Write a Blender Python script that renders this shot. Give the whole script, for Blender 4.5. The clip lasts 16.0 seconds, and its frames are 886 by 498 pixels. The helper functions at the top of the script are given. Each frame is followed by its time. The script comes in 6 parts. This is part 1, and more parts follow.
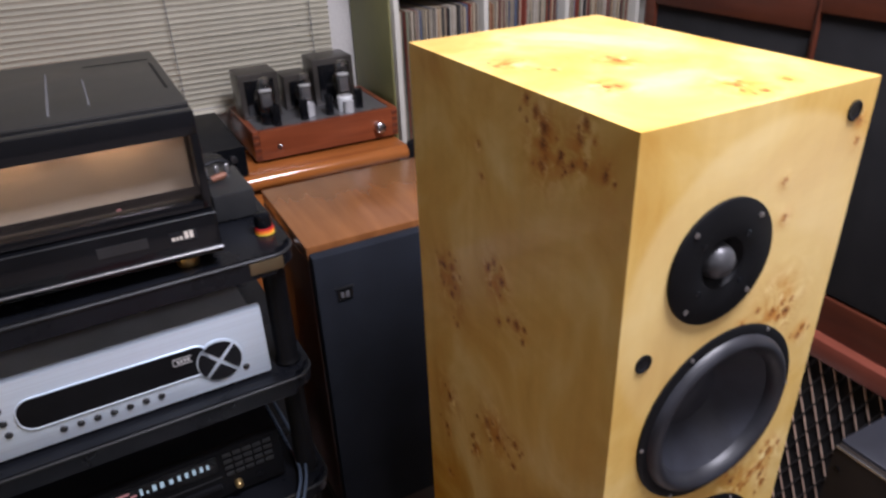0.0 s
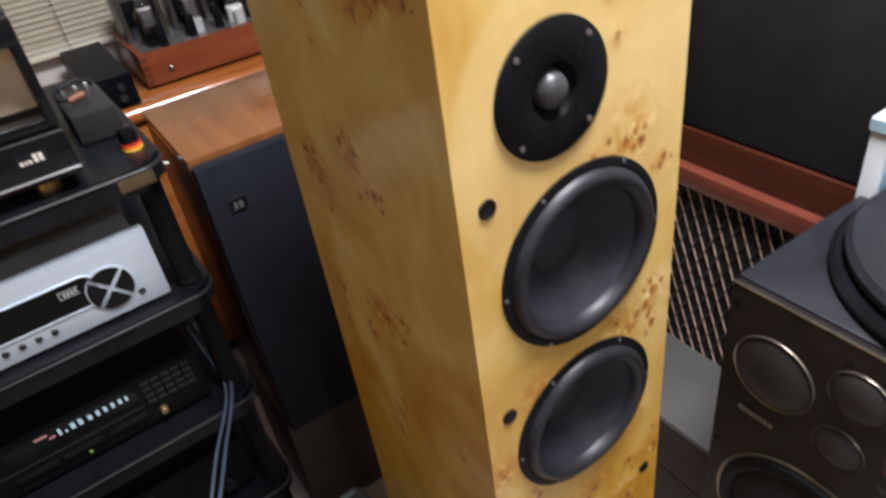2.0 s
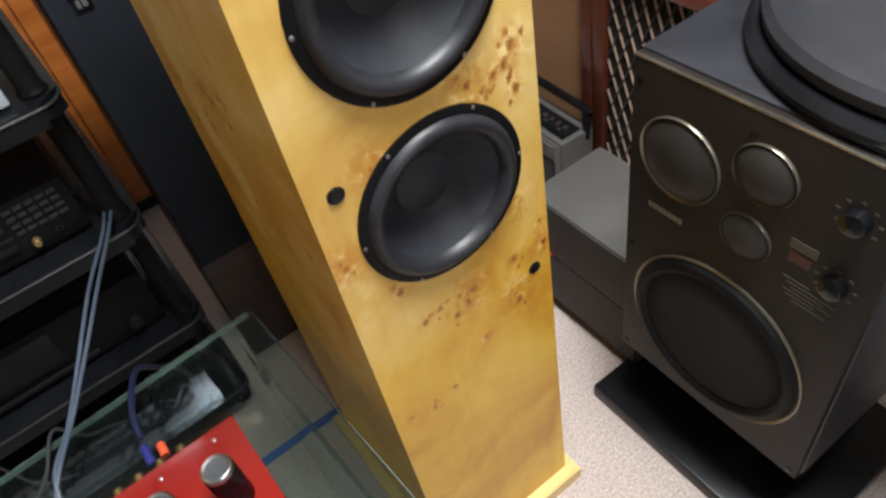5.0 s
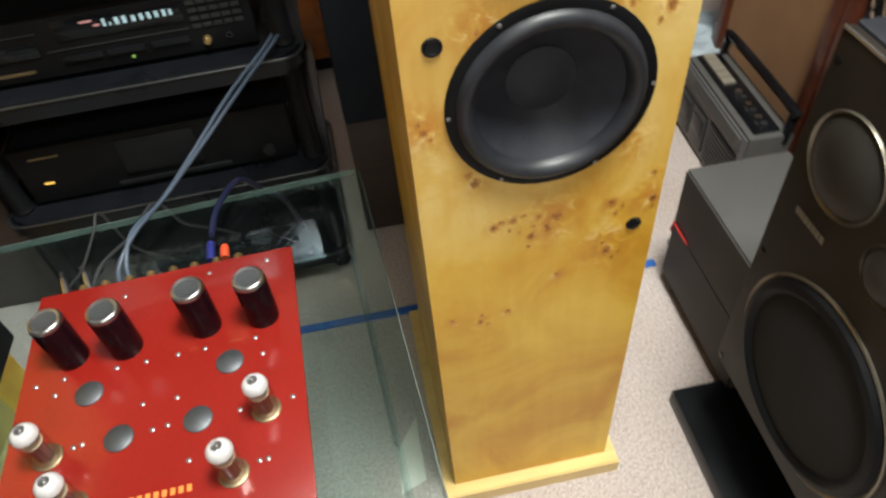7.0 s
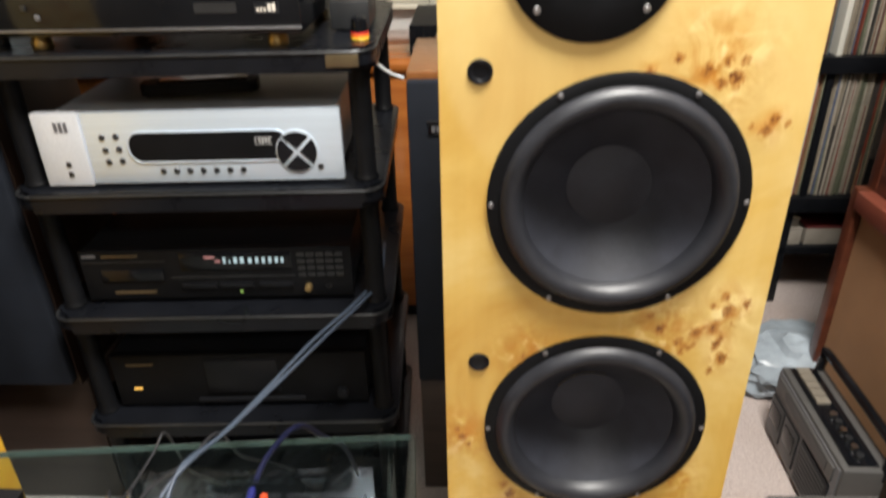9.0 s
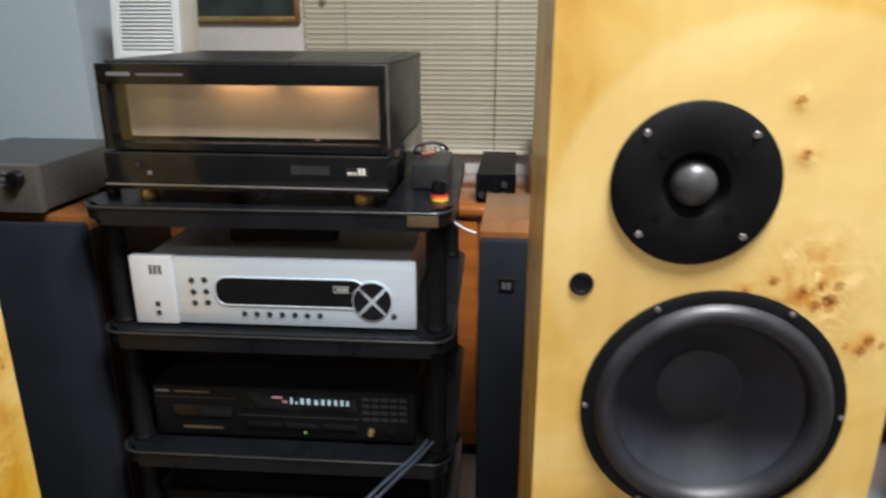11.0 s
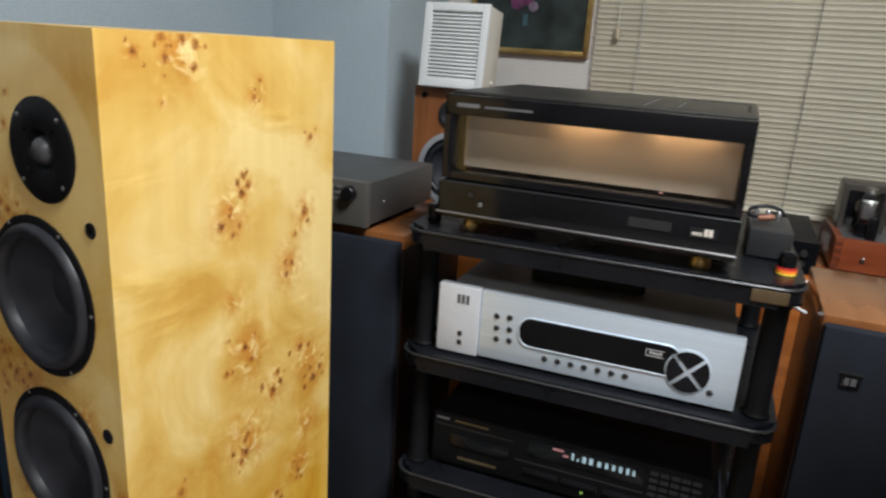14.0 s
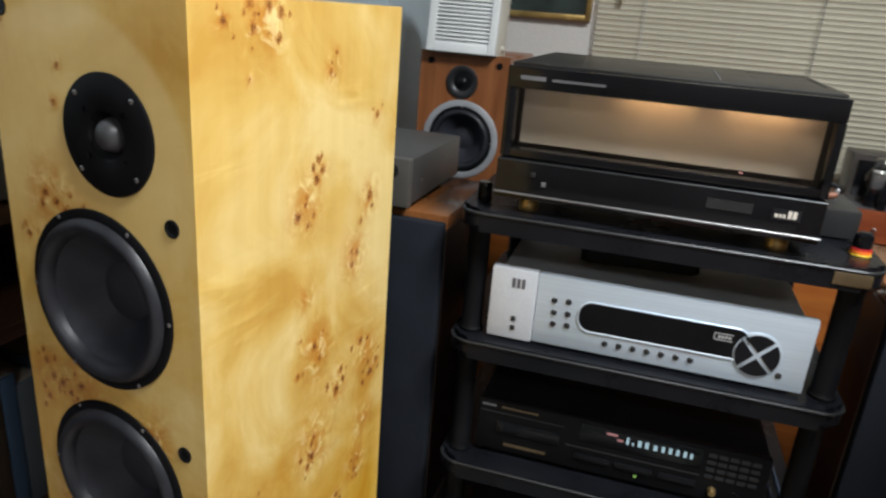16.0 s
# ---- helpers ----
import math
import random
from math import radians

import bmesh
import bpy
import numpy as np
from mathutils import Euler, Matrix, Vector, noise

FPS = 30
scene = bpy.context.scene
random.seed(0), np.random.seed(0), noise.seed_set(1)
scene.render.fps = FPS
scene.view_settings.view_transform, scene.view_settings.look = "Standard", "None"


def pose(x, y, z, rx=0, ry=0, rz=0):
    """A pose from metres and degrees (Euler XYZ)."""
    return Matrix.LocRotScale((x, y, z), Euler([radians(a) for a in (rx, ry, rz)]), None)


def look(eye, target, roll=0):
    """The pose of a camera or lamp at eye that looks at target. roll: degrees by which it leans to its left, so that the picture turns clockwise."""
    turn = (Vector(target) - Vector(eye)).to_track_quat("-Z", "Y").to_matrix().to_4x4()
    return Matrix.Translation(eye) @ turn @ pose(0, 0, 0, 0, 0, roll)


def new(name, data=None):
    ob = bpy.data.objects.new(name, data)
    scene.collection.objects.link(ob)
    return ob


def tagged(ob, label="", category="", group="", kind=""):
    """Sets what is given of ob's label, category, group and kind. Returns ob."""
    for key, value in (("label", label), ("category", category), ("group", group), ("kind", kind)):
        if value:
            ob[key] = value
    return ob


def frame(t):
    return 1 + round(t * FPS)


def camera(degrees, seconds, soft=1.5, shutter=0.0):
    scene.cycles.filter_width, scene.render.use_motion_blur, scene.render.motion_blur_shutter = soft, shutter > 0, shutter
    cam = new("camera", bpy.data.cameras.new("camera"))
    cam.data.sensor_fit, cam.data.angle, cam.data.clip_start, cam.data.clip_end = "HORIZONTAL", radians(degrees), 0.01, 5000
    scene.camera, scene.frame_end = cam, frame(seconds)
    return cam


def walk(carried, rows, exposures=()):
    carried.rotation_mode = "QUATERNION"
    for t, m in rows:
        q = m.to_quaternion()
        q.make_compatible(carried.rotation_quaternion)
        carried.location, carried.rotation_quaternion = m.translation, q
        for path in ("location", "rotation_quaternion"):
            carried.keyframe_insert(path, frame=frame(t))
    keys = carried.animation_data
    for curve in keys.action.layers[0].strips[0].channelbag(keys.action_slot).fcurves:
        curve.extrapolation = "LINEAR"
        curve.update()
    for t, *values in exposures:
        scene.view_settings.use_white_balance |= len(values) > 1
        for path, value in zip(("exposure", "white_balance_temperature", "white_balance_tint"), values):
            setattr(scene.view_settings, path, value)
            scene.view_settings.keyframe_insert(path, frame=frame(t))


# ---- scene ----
cam = camera(65.0, 16.0, soft=2.4, shutter=0.8)
ROWS = [
    (0, 0.0894, -0.7773, 1.2713, 61.772, 2.085, -27.684),
    (0.5, 0.1120, -0.7854, 1.2657, 60.305, 3.714, -29.201),
    (1, 0.1323, -0.7997, 1.2572, 59.527, 5.167, -30.592),
    (1.5, 0.1507, -0.8109, 1.2388, 57.155, 6.718, -32.187),
    (2, 0.1684, -0.8196, 1.2136, 54.493, 7.366, -34.240),
    (2.5, 0.1839, -0.8291, 1.1892, 52.045, 7.908, -36.266),
    (3, 0.1947, -0.8380, 1.1654, 49.933, 8.050, -38.105),
    (3.5, 0.2104, -0.8461, 1.1430, 47.655, 8.368, -39.561),
    (6, 0.3143, -0.8959, 1.0321, 41.682, 7.049, -26.669),
    (6.5, 0.3272, -0.9082, 1.0172, 40.906, 4.863, -18.335),
    (7, 0.3417, -0.9130, 1.0045, 42.446, 4.083, -10.573),
    (7.5, 0.3601, -0.9177, 0.9993, 45.480, 1.710, -4.594),
    (8, 0.3736, -0.9157, 1.0088, 51.380, -0.784, 0.802),
    (8.5, 0.3815, -0.9046, 1.0332, 57.675, 0.532, 1.749),
    (9, 0.3869, -0.8983, 1.0556, 62.166, 1.182, 1.648),
    (11.5, 0.3307, -0.9039, 1.1199, 72.817, -0.403, 9.074),
    (12, 0.3085, -0.8931, 1.1226, 73.557, -0.348, 13.249),
    (12.5, 0.2819, -0.8955, 1.1260, 74.280, -0.626, 17.327),
    (13, 0.2337, -0.8940, 1.1237, 74.310, -2.060, 20.111),
    (13.5, 0.2028, -0.8961, 1.1252, 73.960, -2.696, 21.898),
    (14, 0.1635, -0.8927, 1.1247, 73.529, -3.496, 23.310),
    (14.5, 0.1290, -0.8849, 1.1227, 72.636, -5.031, 23.231),
    (15, 0.0812, -0.8836, 1.1190, 72.027, -5.578, 23.330),
    (15.5, 0.0384, -0.8852, 1.1219, 71.345, -4.460, 22.138),
    (16, -0.0077, -0.8883, 1.1260, 70.578, -4.326, 18.403),
]
walk(cam, [(t, pose(*row)) for t, *row in ROWS],
     exposures=[(0, -0.33, 5860, 22), (1, -0.31, 5930, 20), (1.5, -0.28, 6180, 16), (2, -0.14, 6120, 15), (2.5, 0.0, 6110, 14), (3.5, 0.15, 6100, 13), (6, 0.2, 6350, 3), (7, 0.20, 6450, 2), (8, 0.20, 6820, 3), (9, 0.28, 6680, 9), (9.8, 0.16, 6400, 9), (10.6, 0.04, 6350, 8), (11.5, -0.01, 6150, 10), (13, -0.15, 6120, 9), (14.5, -0.24, 6130, 8), (16, -0.19, 6060, 7)])

# room light: round ceiling lamp, added rear fill, no daylight (night outside the blind)
world = bpy.data.worlds.new("night")
scene.world = world
world.use_nodes = True
world.node_tree.nodes["Background"].inputs[0].default_value = (0.02, 0.025, 0.04, 1)
world.node_tree.nodes["Background"].inputs[1].default_value = 0.3


def area_lamp(name, at, aim, size, watts, colour):
    data = bpy.data.lights.new(name, "AREA")
    data.shape, data.size, data.energy, data.color = "DISK", size, watts, colour
    lamp = new(name, data)
    lamp.matrix_world = look(at, aim)
    return lamp


LAMP = (0.68, -0.73, 2.29)
LAMP_FILL = (0.32, -2.35, 2.29)
area_lamp("ceiling_light_source", LAMP, (LAMP[0], LAMP[1], 0.0), 0.55, 75.0, (1.0, 0.975, 0.945))
area_lamp("rear_fill_light_source", LAMP_FILL, (LAMP_FILL[0], LAMP_FILL[1], 0.0), 0.55, 19.0, (1.0, 0.975, 0.945))


# ---- materials ----
def nodes_of(name):
    m = bpy.data.materials.new(name)
    m.use_nodes = True
    t = m.node_tree
    return m, t.nodes, t.links, t.nodes["Principled BSDF"]


def noise_at(n, l, vec, scale, detail=4.0, rough=0.55, dist=0.0):
    x = n.new("ShaderNodeTexNoise")
    x.inputs["Scale"].default_value, x.inputs["Detail"].default_value = scale, detail
    x.inputs["Roughness"].default_value, x.inputs["Distortion"].default_value = rough, dist
    l.new(vec, x.inputs["Vector"])
    return x


def ramp(n, l, fac, stops):
    r = n.new("ShaderNodeValToRGB")
    e = r.color_ramp.elements
    while len(e) < len(stops):
        e.new(0.5)
    for k, (p, c) in zip(e, stops):
        k.position, k.color = p, (*c, 1)
    l.new(fac, r.inputs[0])
    return r


def rgb_mix(n, l, mode, fac, a, b):
    x = n.new("ShaderNodeMix")
    x.data_type, x.blend_type = "RGBA", mode
    for v, k in ((fac, 0), (a, 6), (b, 7)):
        if isinstance(v, (int, float)):
            x.inputs[k].default_value = v
        elif isinstance(v, tuple):
            x.inputs[k].default_value = (*v, 1)
        else:
            l.new(v, x.inputs[k])
    return x.outputs[2]


def bump_to(n, l, p, height, strength, distance=0.001):
    b = n.new("ShaderNodeBump")
    b.inputs["Strength"].default_value, b.inputs["Distance"].default_value = strength, distance
    l.new(height, b.inputs["Height"])
    l.new(b.outputs[0], p.inputs["Normal"])


def plain(name, base, rough=0.5, metal=0.0, var=0.12, scale=14.0, grain=400.0, bump=0.15, coat=0.0, stretch=(1, 1, 1), spec=0.5):
    """A painted, moulded or metal surface: colour, wear and fine relief at two scales."""
    m, n, l, p = nodes_of(name)
    tc = n.new("ShaderNodeTexCoord")
    mp = n.new("ShaderNodeMapping")
    mp.inputs["Scale"].default_value = stretch
    l.new(tc.outputs["Object"], mp.inputs["Vector"])
    big = noise_at(n, l, mp.outputs[0], scale, 5)
    fine = noise_at(n, l, mp.outputs[0], grain, 2)
    lo = tuple(max(0.0, c * (1 - var)) for c in base)
    hi = tuple(min(1.0, c * (1 + var)) for c in base)
    r = ramp(n, l, big.outputs[0], [(0.3, lo), (0.7, hi)])
    f = ramp(n, l, fine.outputs[0], [(0.3, (0.88, 0.88, 0.88)), (0.7, (1.0, 1.0, 1.0))])
    l.new(rgb_mix(n, l, "MULTIPLY", 1.0, r.outputs[0], f.outputs[0]), p.inputs["Base Color"])
    rr = n.new("ShaderNodeMapRange")
    rr.inputs["To Min"].default_value, rr.inputs["To Max"].default_value = max(0.03, rough - 0.08), min(1, rough + 0.1)
    l.new(big.outputs[0], rr.inputs[0])
    l.new(rr.outputs[0], p.inputs["Roughness"])
    p.inputs["Metallic"].default_value = metal
    p.inputs["Coat Weight"].default_value = coat
    p.inputs["Specular IOR Level"].default_value = spec
    if bump:
        bump_to(n, l, p, fine.outputs[0], bump, 0.0006)
    return m


def timber(name, dark, light, rough=0.35, grain=(2.0, 60.0, 60.0), coat=0.3):
    """Veneer with its grain along the axis of the smallest scale."""
    m, n, l, p = nodes_of(name)
    tc = n.new("ShaderNodeTexCoord")
    mp = n.new("ShaderNodeMapping")
    mp.inputs["Scale"].default_value = grain
    l.new(tc.outputs["Object"], mp.inputs["Vector"])
    a = noise_at(n, l, mp.outputs[0], 1.0, 6, 0.6, 0.4)
    b = noise_at(n, l, tc.outputs["Object"], 5.0, 3)
    c = ramp(n, l, a.outputs[0], [(0.28, dark), (0.72, light)])
    s = ramp(n, l, b.outputs[0], [(0.3, (0.75, 0.75, 0.75)), (0.7, (1.0, 1.0, 1.0))])
    l.new(rgb_mix(n, l, "MULTIPLY", 1.0, c.outputs[0], s.outputs[0]), p.inputs["Base Color"])
    p.inputs["Roughness"].default_value, p.inputs["Coat Weight"].default_value = rough, coat
    p.inputs["Coat Roughness"].default_value = 0.12
    bump_to(n, l, p, a.outputs[0], 0.12, 0.0006)
    return m


def burl_veneer():
    """Pale golden burl. The 'figure' attribute gives eyes (red), ripple (green), the leaf's pale sweep (blue) and clouds (alpha)."""
    m, n, l, p = nodes_of("burl_veneer")
    tc = n.new("ShaderNodeTexCoord")
    at = n.new("ShaderNodeAttribute")
    at.attribute_name = "figure"
    sp = n.new("ShaderNodeSeparateColor")
    l.new(at.outputs["Color"], sp.inputs[0])
    obj = tc.outputs["Object"]

    def times(a, b):
        x = n.new("ShaderNodeMath")
        x.operation = "MULTIPLY"
        for v, k in ((a, 0), (b, 1)):
            if isinstance(v, float):
                x.inputs[k].default_value = v
            else:
                l.new(v, x.inputs[k])
        return x.outputs[0]

    cloud = noise_at(n, l, obj, 7.0, 5, 0.55, 0.9)
    base = ramp(n, l, cloud.outputs[0], [(0.34, (0.60, 0.345, 0.066)), (0.49, (0.71, 0.475, 0.130)), (0.66, (0.81, 0.62, 0.255))])
    mp = n.new("ShaderNodeMapping")
    mp.inputs["Scale"].default_value = (70, 70, 5)
    l.new(obj, mp.inputs["Vector"])
    fibre = noise_at(n, l, mp.outputs[0], 1.0, 4)
    ff = ramp(n, l, fibre.outputs[0], [(0.3, (0.93, 0.91, 0.87)), (0.7, (1.0, 1.0, 1.0))])
    c = rgb_mix(n, l, "MULTIPLY", 1.0, base.outputs[0], ff.outputs[0])
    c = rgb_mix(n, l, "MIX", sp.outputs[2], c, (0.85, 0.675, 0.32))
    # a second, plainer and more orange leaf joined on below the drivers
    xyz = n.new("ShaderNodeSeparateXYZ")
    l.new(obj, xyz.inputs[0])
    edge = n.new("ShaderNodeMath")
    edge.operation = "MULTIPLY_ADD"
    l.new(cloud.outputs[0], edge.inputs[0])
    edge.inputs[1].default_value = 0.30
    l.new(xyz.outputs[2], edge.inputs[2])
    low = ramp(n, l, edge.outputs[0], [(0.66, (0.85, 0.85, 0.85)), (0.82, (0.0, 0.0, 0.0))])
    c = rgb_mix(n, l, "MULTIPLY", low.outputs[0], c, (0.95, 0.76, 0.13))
    # shimmering cross figure: soft light and dark streaks across the grain
    ms = n.new("ShaderNodeMapping")
    ms.inputs["Scale"].default_value = (9, 9, 60)
    ms.inputs["Rotation"].default_value = (0.25, 0.2, 0.0)
    l.new(obj, ms.inputs["Vector"])
    streak = noise_at(n, l, ms.outputs[0], 1.0, 2, 0.5, 0.8)
    st = ramp(n, l, streak.outputs[0], [(0.36, (0.96, 0.93, 0.87)), (0.5, (1.0, 1.0, 1.0)), (0.62, (1.14, 1.20, 1.34))])
    c = rgb_mix(n, l, "MULTIPLY", sp.outputs[1], c, st.outputs[0])
    # paler, mottled grain round the clusters
    mot = noise_at(n, l, obj, 55.0, 3, 0.5, 0.9)
    mr = ramp(n, l, mot.outputs[0], [(0.36, (0.80, 0.66, 0.46)), (0.52, (1.0, 1.0, 1.0)), (0.64, (1.16, 1.22, 1.34))])
    c = rgb_mix(n, l, "MULTIPLY", times(at.outputs["Alpha"], 0.9), c, mr.outputs[0])
    # amber clouds round the eyes
    warp = noise_at(n, l, obj, 38.0, 4, 0.6, 1.6)
    w = ramp(n, l, warp.outputs[0], [(0.42, (0, 0, 0)), (0.58, (1, 1, 1))])
    c = rgb_mix(n, l, "MIX", times(times(at.outputs["Alpha"], w.outputs[0]), 0.92), c, (0.54, 0.225, 0.030))
    # eyes: ragged dark pips inside red-brown rings
    rag = noise_at(n, l, obj, 170.0, 4, 0.65, 1.5)
    ragged = n.new("ShaderNodeMath")
    ragged.operation = "MULTIPLY_ADD"
    l.new(rag.outputs[0], ragged.inputs[0])
    ragged.inputs[1].default_value = 0.85
    l.new(times(sp.outputs[0], 0.5), ragged.inputs[2])
    ring = ramp(n, l, ragged.outputs[0], [(0.57, (0, 0, 0)), (0.70, (1, 1, 1))])
    eye = ramp(n, l, ragged.outputs[0], [(0.75, (0, 0, 0)), (0.88, (1, 1, 1))])
    on = ramp(n, l, sp.outputs[0], [(0.05, (0, 0, 0)), (0.22, (1, 1, 1))])
    # pale flecks of turned grain among them
    fl = ramp(n, l, mot.outputs[0], [(0.56, (0, 0, 0)), (0.63, (1, 1, 1))])
    c = rgb_mix(n, l, "MIX", times(times(at.outputs["Alpha"], fl.outputs[0]), 0.55), c, (0.86, 0.70, 0.34))
    c = rgb_mix(n, l, "MIX", times(times(ring.outputs[0], on.outputs[0]), 0.78), c, (0.43, 0.165, 0.027))
    c = rgb_mix(n, l, "MIX", times(times(eye.outputs[0], on.outputs[0]), 0.90), c, (0.165, 0.052, 0.012))
    l.new(c, p.inputs["Base Color"])
    hgt = n.new("ShaderNodeMath")
    hgt.operation = "ADD"
    l.new(times(streak.outputs[0], sp.outputs[1]), hgt.inputs[0])
    l.new(times(mot.outputs[0], at.outputs["Alpha"]), hgt.inputs[1])
    bump_to(n, l, p, hgt.outputs[0], 0.55, 0.0016)
    p.inputs["Roughness"].default_value, p.inputs["Coat Weight"].default_value = 0.42, 0.25
    p.inputs["Coat Roughness"].default_value = 0.15
    p.inputs["Specular IOR Level"].default_value = 0.35
    return m


def clear(name, tint, rough=0.0, ior=1.5, dust=0.0):
    """A thin clear sheet: tinted see-through with a gloss that grows at grazing angles."""
    m, n, l, p = nodes_of(name)
    n.remove(p)
    out = n["Material Output"]
    t = n.new("ShaderNodeBsdfTransparent")
    t.inputs[0].default_value = (*tint, 1)
    g = n.new("ShaderNodeBsdfGlossy")
    g.inputs["Roughness"].default_value = rough
    # gloss rises towards grazing angles, alike on both faces of the sheet
    facing = n.new("ShaderNodeLayerWeight")
    facing.inputs[0].default_value = 0.5
    steep = n.new("ShaderNodeMath")
    steep.operation = "POWER"
    l.new(facing.outputs["Facing"], steep.inputs[0])
    steep.inputs[1].default_value = 4.5
    r0 = ((ior - 1) / (ior + 1)) ** 2
    gloss = n.new("ShaderNodeMath")
    gloss.operation = "MULTIPLY_ADD"
    l.new(steep.outputs[0], gloss.inputs[0])
    gloss.inputs[1].default_value, gloss.inputs[2].default_value = 1 - r0, r0
    mx = n.new("ShaderNodeMixShader")
    l.new(gloss.outputs[0], mx.inputs[0])
    l.new(t.outputs[0], mx.inputs[1])
    l.new(g.outputs[0], mx.inputs[2])
    if dust:
        # a thin, uneven film of dust
        tc = n.new("ShaderNodeTexCoord")
        film = ramp(n, l, noise_at(n, l, tc.outputs["Object"], 9.0, 5, 0.65).outputs[0], [(0.3, (dust * 0.5,) * 3), (0.7, (dust * 1.5,) * 3)])
        d = n.new("ShaderNodeBsdfDiffuse")
        d.inputs[0].default_value = (0.55, 0.62, 0.64, 1)
        my = n.new("ShaderNodeMixShader")
        l.new(film.outputs[0], my.inputs[0])
        l.new(mx.outputs[0], my.inputs[1])
        l.new(d.outputs[0], my.inputs[2])
        mx = my
    l.new(mx.outputs[0], out.inputs[0])
    return m


def glow(name, colour, strength):
    m, n, l, p = nodes_of(name)
    p.inputs["Base Color"].default_value = (0.02, 0.02, 0.02, 1)
    p.inputs["Emission Color"].default_value = (*colour, 1)
    p.inputs["Emission Strength"].default_value = strength
    return m


def carpet_mat():
    m, n, l, p = nodes_of("speckled_carpet")
    tc = n.new("ShaderNodeTexCoord")
    a = noise_at(n, l, tc.outputs["Object"], 240.0, 3, 0.7)
    b = noise_at(n, l, tc.outputs["Object"], 3.5, 4)
    c = ramp(n, l, a.outputs[0], [(0.33, (0.32, 0.265, 0.245)), (0.5, (0.49, 0.42, 0.395)), (0.68, (0.62, 0.55, 0.52))])
    s = ramp(n, l, b.outputs[0], [(0.3, (0.85, 0.80, 0.76)), (0.7, (1, 1, 1))])
    l.new(rgb_mix(n, l, "MULTIPLY", 1.0, c.outputs[0], s.outputs[0]), p.inputs["Base Color"])
    p.inputs["Roughness"].default_value = 0.95
    bump_to(n, l, p, a.outputs[0], 0.8, 0.004)
    return m


def sleeve_mat():
    """Record sleeves: a colour and worn edge of its own for each."""
    m, n, l, p = nodes_of("card_sleeve")
    oi = n.new("ShaderNodeObjectInfo")
    r = ramp(n, l, oi.outputs["Random"], [(0.0, (0.33, 0.28, 0.21)), (0.12, (0.06, 0.055, 0.05)), (0.22, (0.22, 0.05, 0.03)), (0.30, (0.37, 0.32, 0.25)), (0.44, (0.15, 0.07, 0.055)),
                                          (0.50, (0.42, 0.34, 0.23)), (0.62, (0.09, 0.11, 0.17)), (0.71, (0.41, 0.37, 0.31)), (0.82, (0.17, 0.18, 0.12)), (0.90, (0.30, 0.19, 0.10))])
    r.color_ramp.interpolation = "CONSTANT"
    tc = n.new("ShaderNodeTexCoord")
    b = noise_at(n, l, tc.outputs["Object"], 60.0, 5)
    s = ramp(n, l, b.outputs[0], [(0.35, (0.6, 0.6, 0.6)), (0.65, (1, 1, 1))])
    l.new(rgb_mix(n, l, "MULTIPLY", 0.6, r.outputs[0], s.outputs[0]), p.inputs["Base Color"])
    p.inputs["Roughness"].default_value = 0.6
    return m


BURL = burl_veneer()
CARPET = carpet_mat()
SLEEVE = sleeve_mat()
WALL = plain("painted_plaster", (0.41, 0.49, 0.54), 0.75, var=0.05, scale=3.0, grain=150.0, bump=0.25)
WALL_WARM = plain("cream_plaster", (0.62, 0.60, 0.57), 0.75, var=0.05, scale=3.0, grain=150.0, bump=0.25)
# dark brown for the unseen walls, chosen to cut bounced light
WALL_DIM = plain("dark_unseen_wall", (0.19, 0.16, 0.13), 0.8, var=0.1, scale=4.0, grain=150.0, bump=0.25)
CEIL = plain("pale_grey_ceiling_paint", (0.44, 0.44, 0.43), 0.85, var=0.03, scale=2.0, grain=120.0, bump=0.2)
BLACK_SATIN = plain("black_satin_lacquer", (0.0068, 0.0074, 0.0092), 0.30, var=0.3, bump=0.05, spec=0.20)
BLACK_GLOSS = plain("black_gloss_plastic", (0.0055, 0.0060, 0.0074), 0.08, var=0.3, bump=0.02, spec=0.28)
BLACK_MATT = plain("black_textured_paint", (0.0085, 0.0093, 0.0118), 0.5, var=0.25, grain=600.0, bump=0.3, spec=0.24)
BLACK_VINYL = plain("black_vinyl_wrap", (0.019, 0.020, 0.0255), 0.38, var=0.25, grain=500.0, bump=0.3, spec=0.5)
RUBBER = plain("black_rubber_surround", (0.0158, 0.0167, 0.0212), 0.43, var=0.25, scale=40.0, grain=300.0, bump=0.08, spec=0.42)
CONE = plain("black_treated_cone", (0.0215, 0.0235, 0.0325), 0.60, var=0.4, scale=30.0, grain=500.0, bump=0.25, spec=0.36)
DOME = plain("grey_fabric_dome", (0.065, 0.066, 0.07), 0.4, metal=0.3, var=0.1, bump=0.05)
STEEL = plain("bright_steel", (0.50, 0.50, 0.51), 0.28, metal=1.0, var=0.1, bump=0.05)
ALU = plain("brushed_aluminium", (0.63, 0.73, 0.84), 0.31, metal=0.42, var=0.05, grain=90.0, bump=0.05, stretch=(0.02, 1, 6))
ALU_CAP = plain("silver_painted_end_cap", (0.62, 0.65, 0.70), 0.42, metal=0.2, var=0.05, bump=0.05)
DARK_LID = plain("dark_grey_steel_lid", (0.045, 0.047, 0.05), 0.36, metal=0.6, var=0.2, bump=0.1)
GRILLE = plain("navy_black_grille_cloth", (0.0125, 0.0155, 0.0225), 0.9, var=0.2, grain=900.0, bump=0.6, spec=0.2)
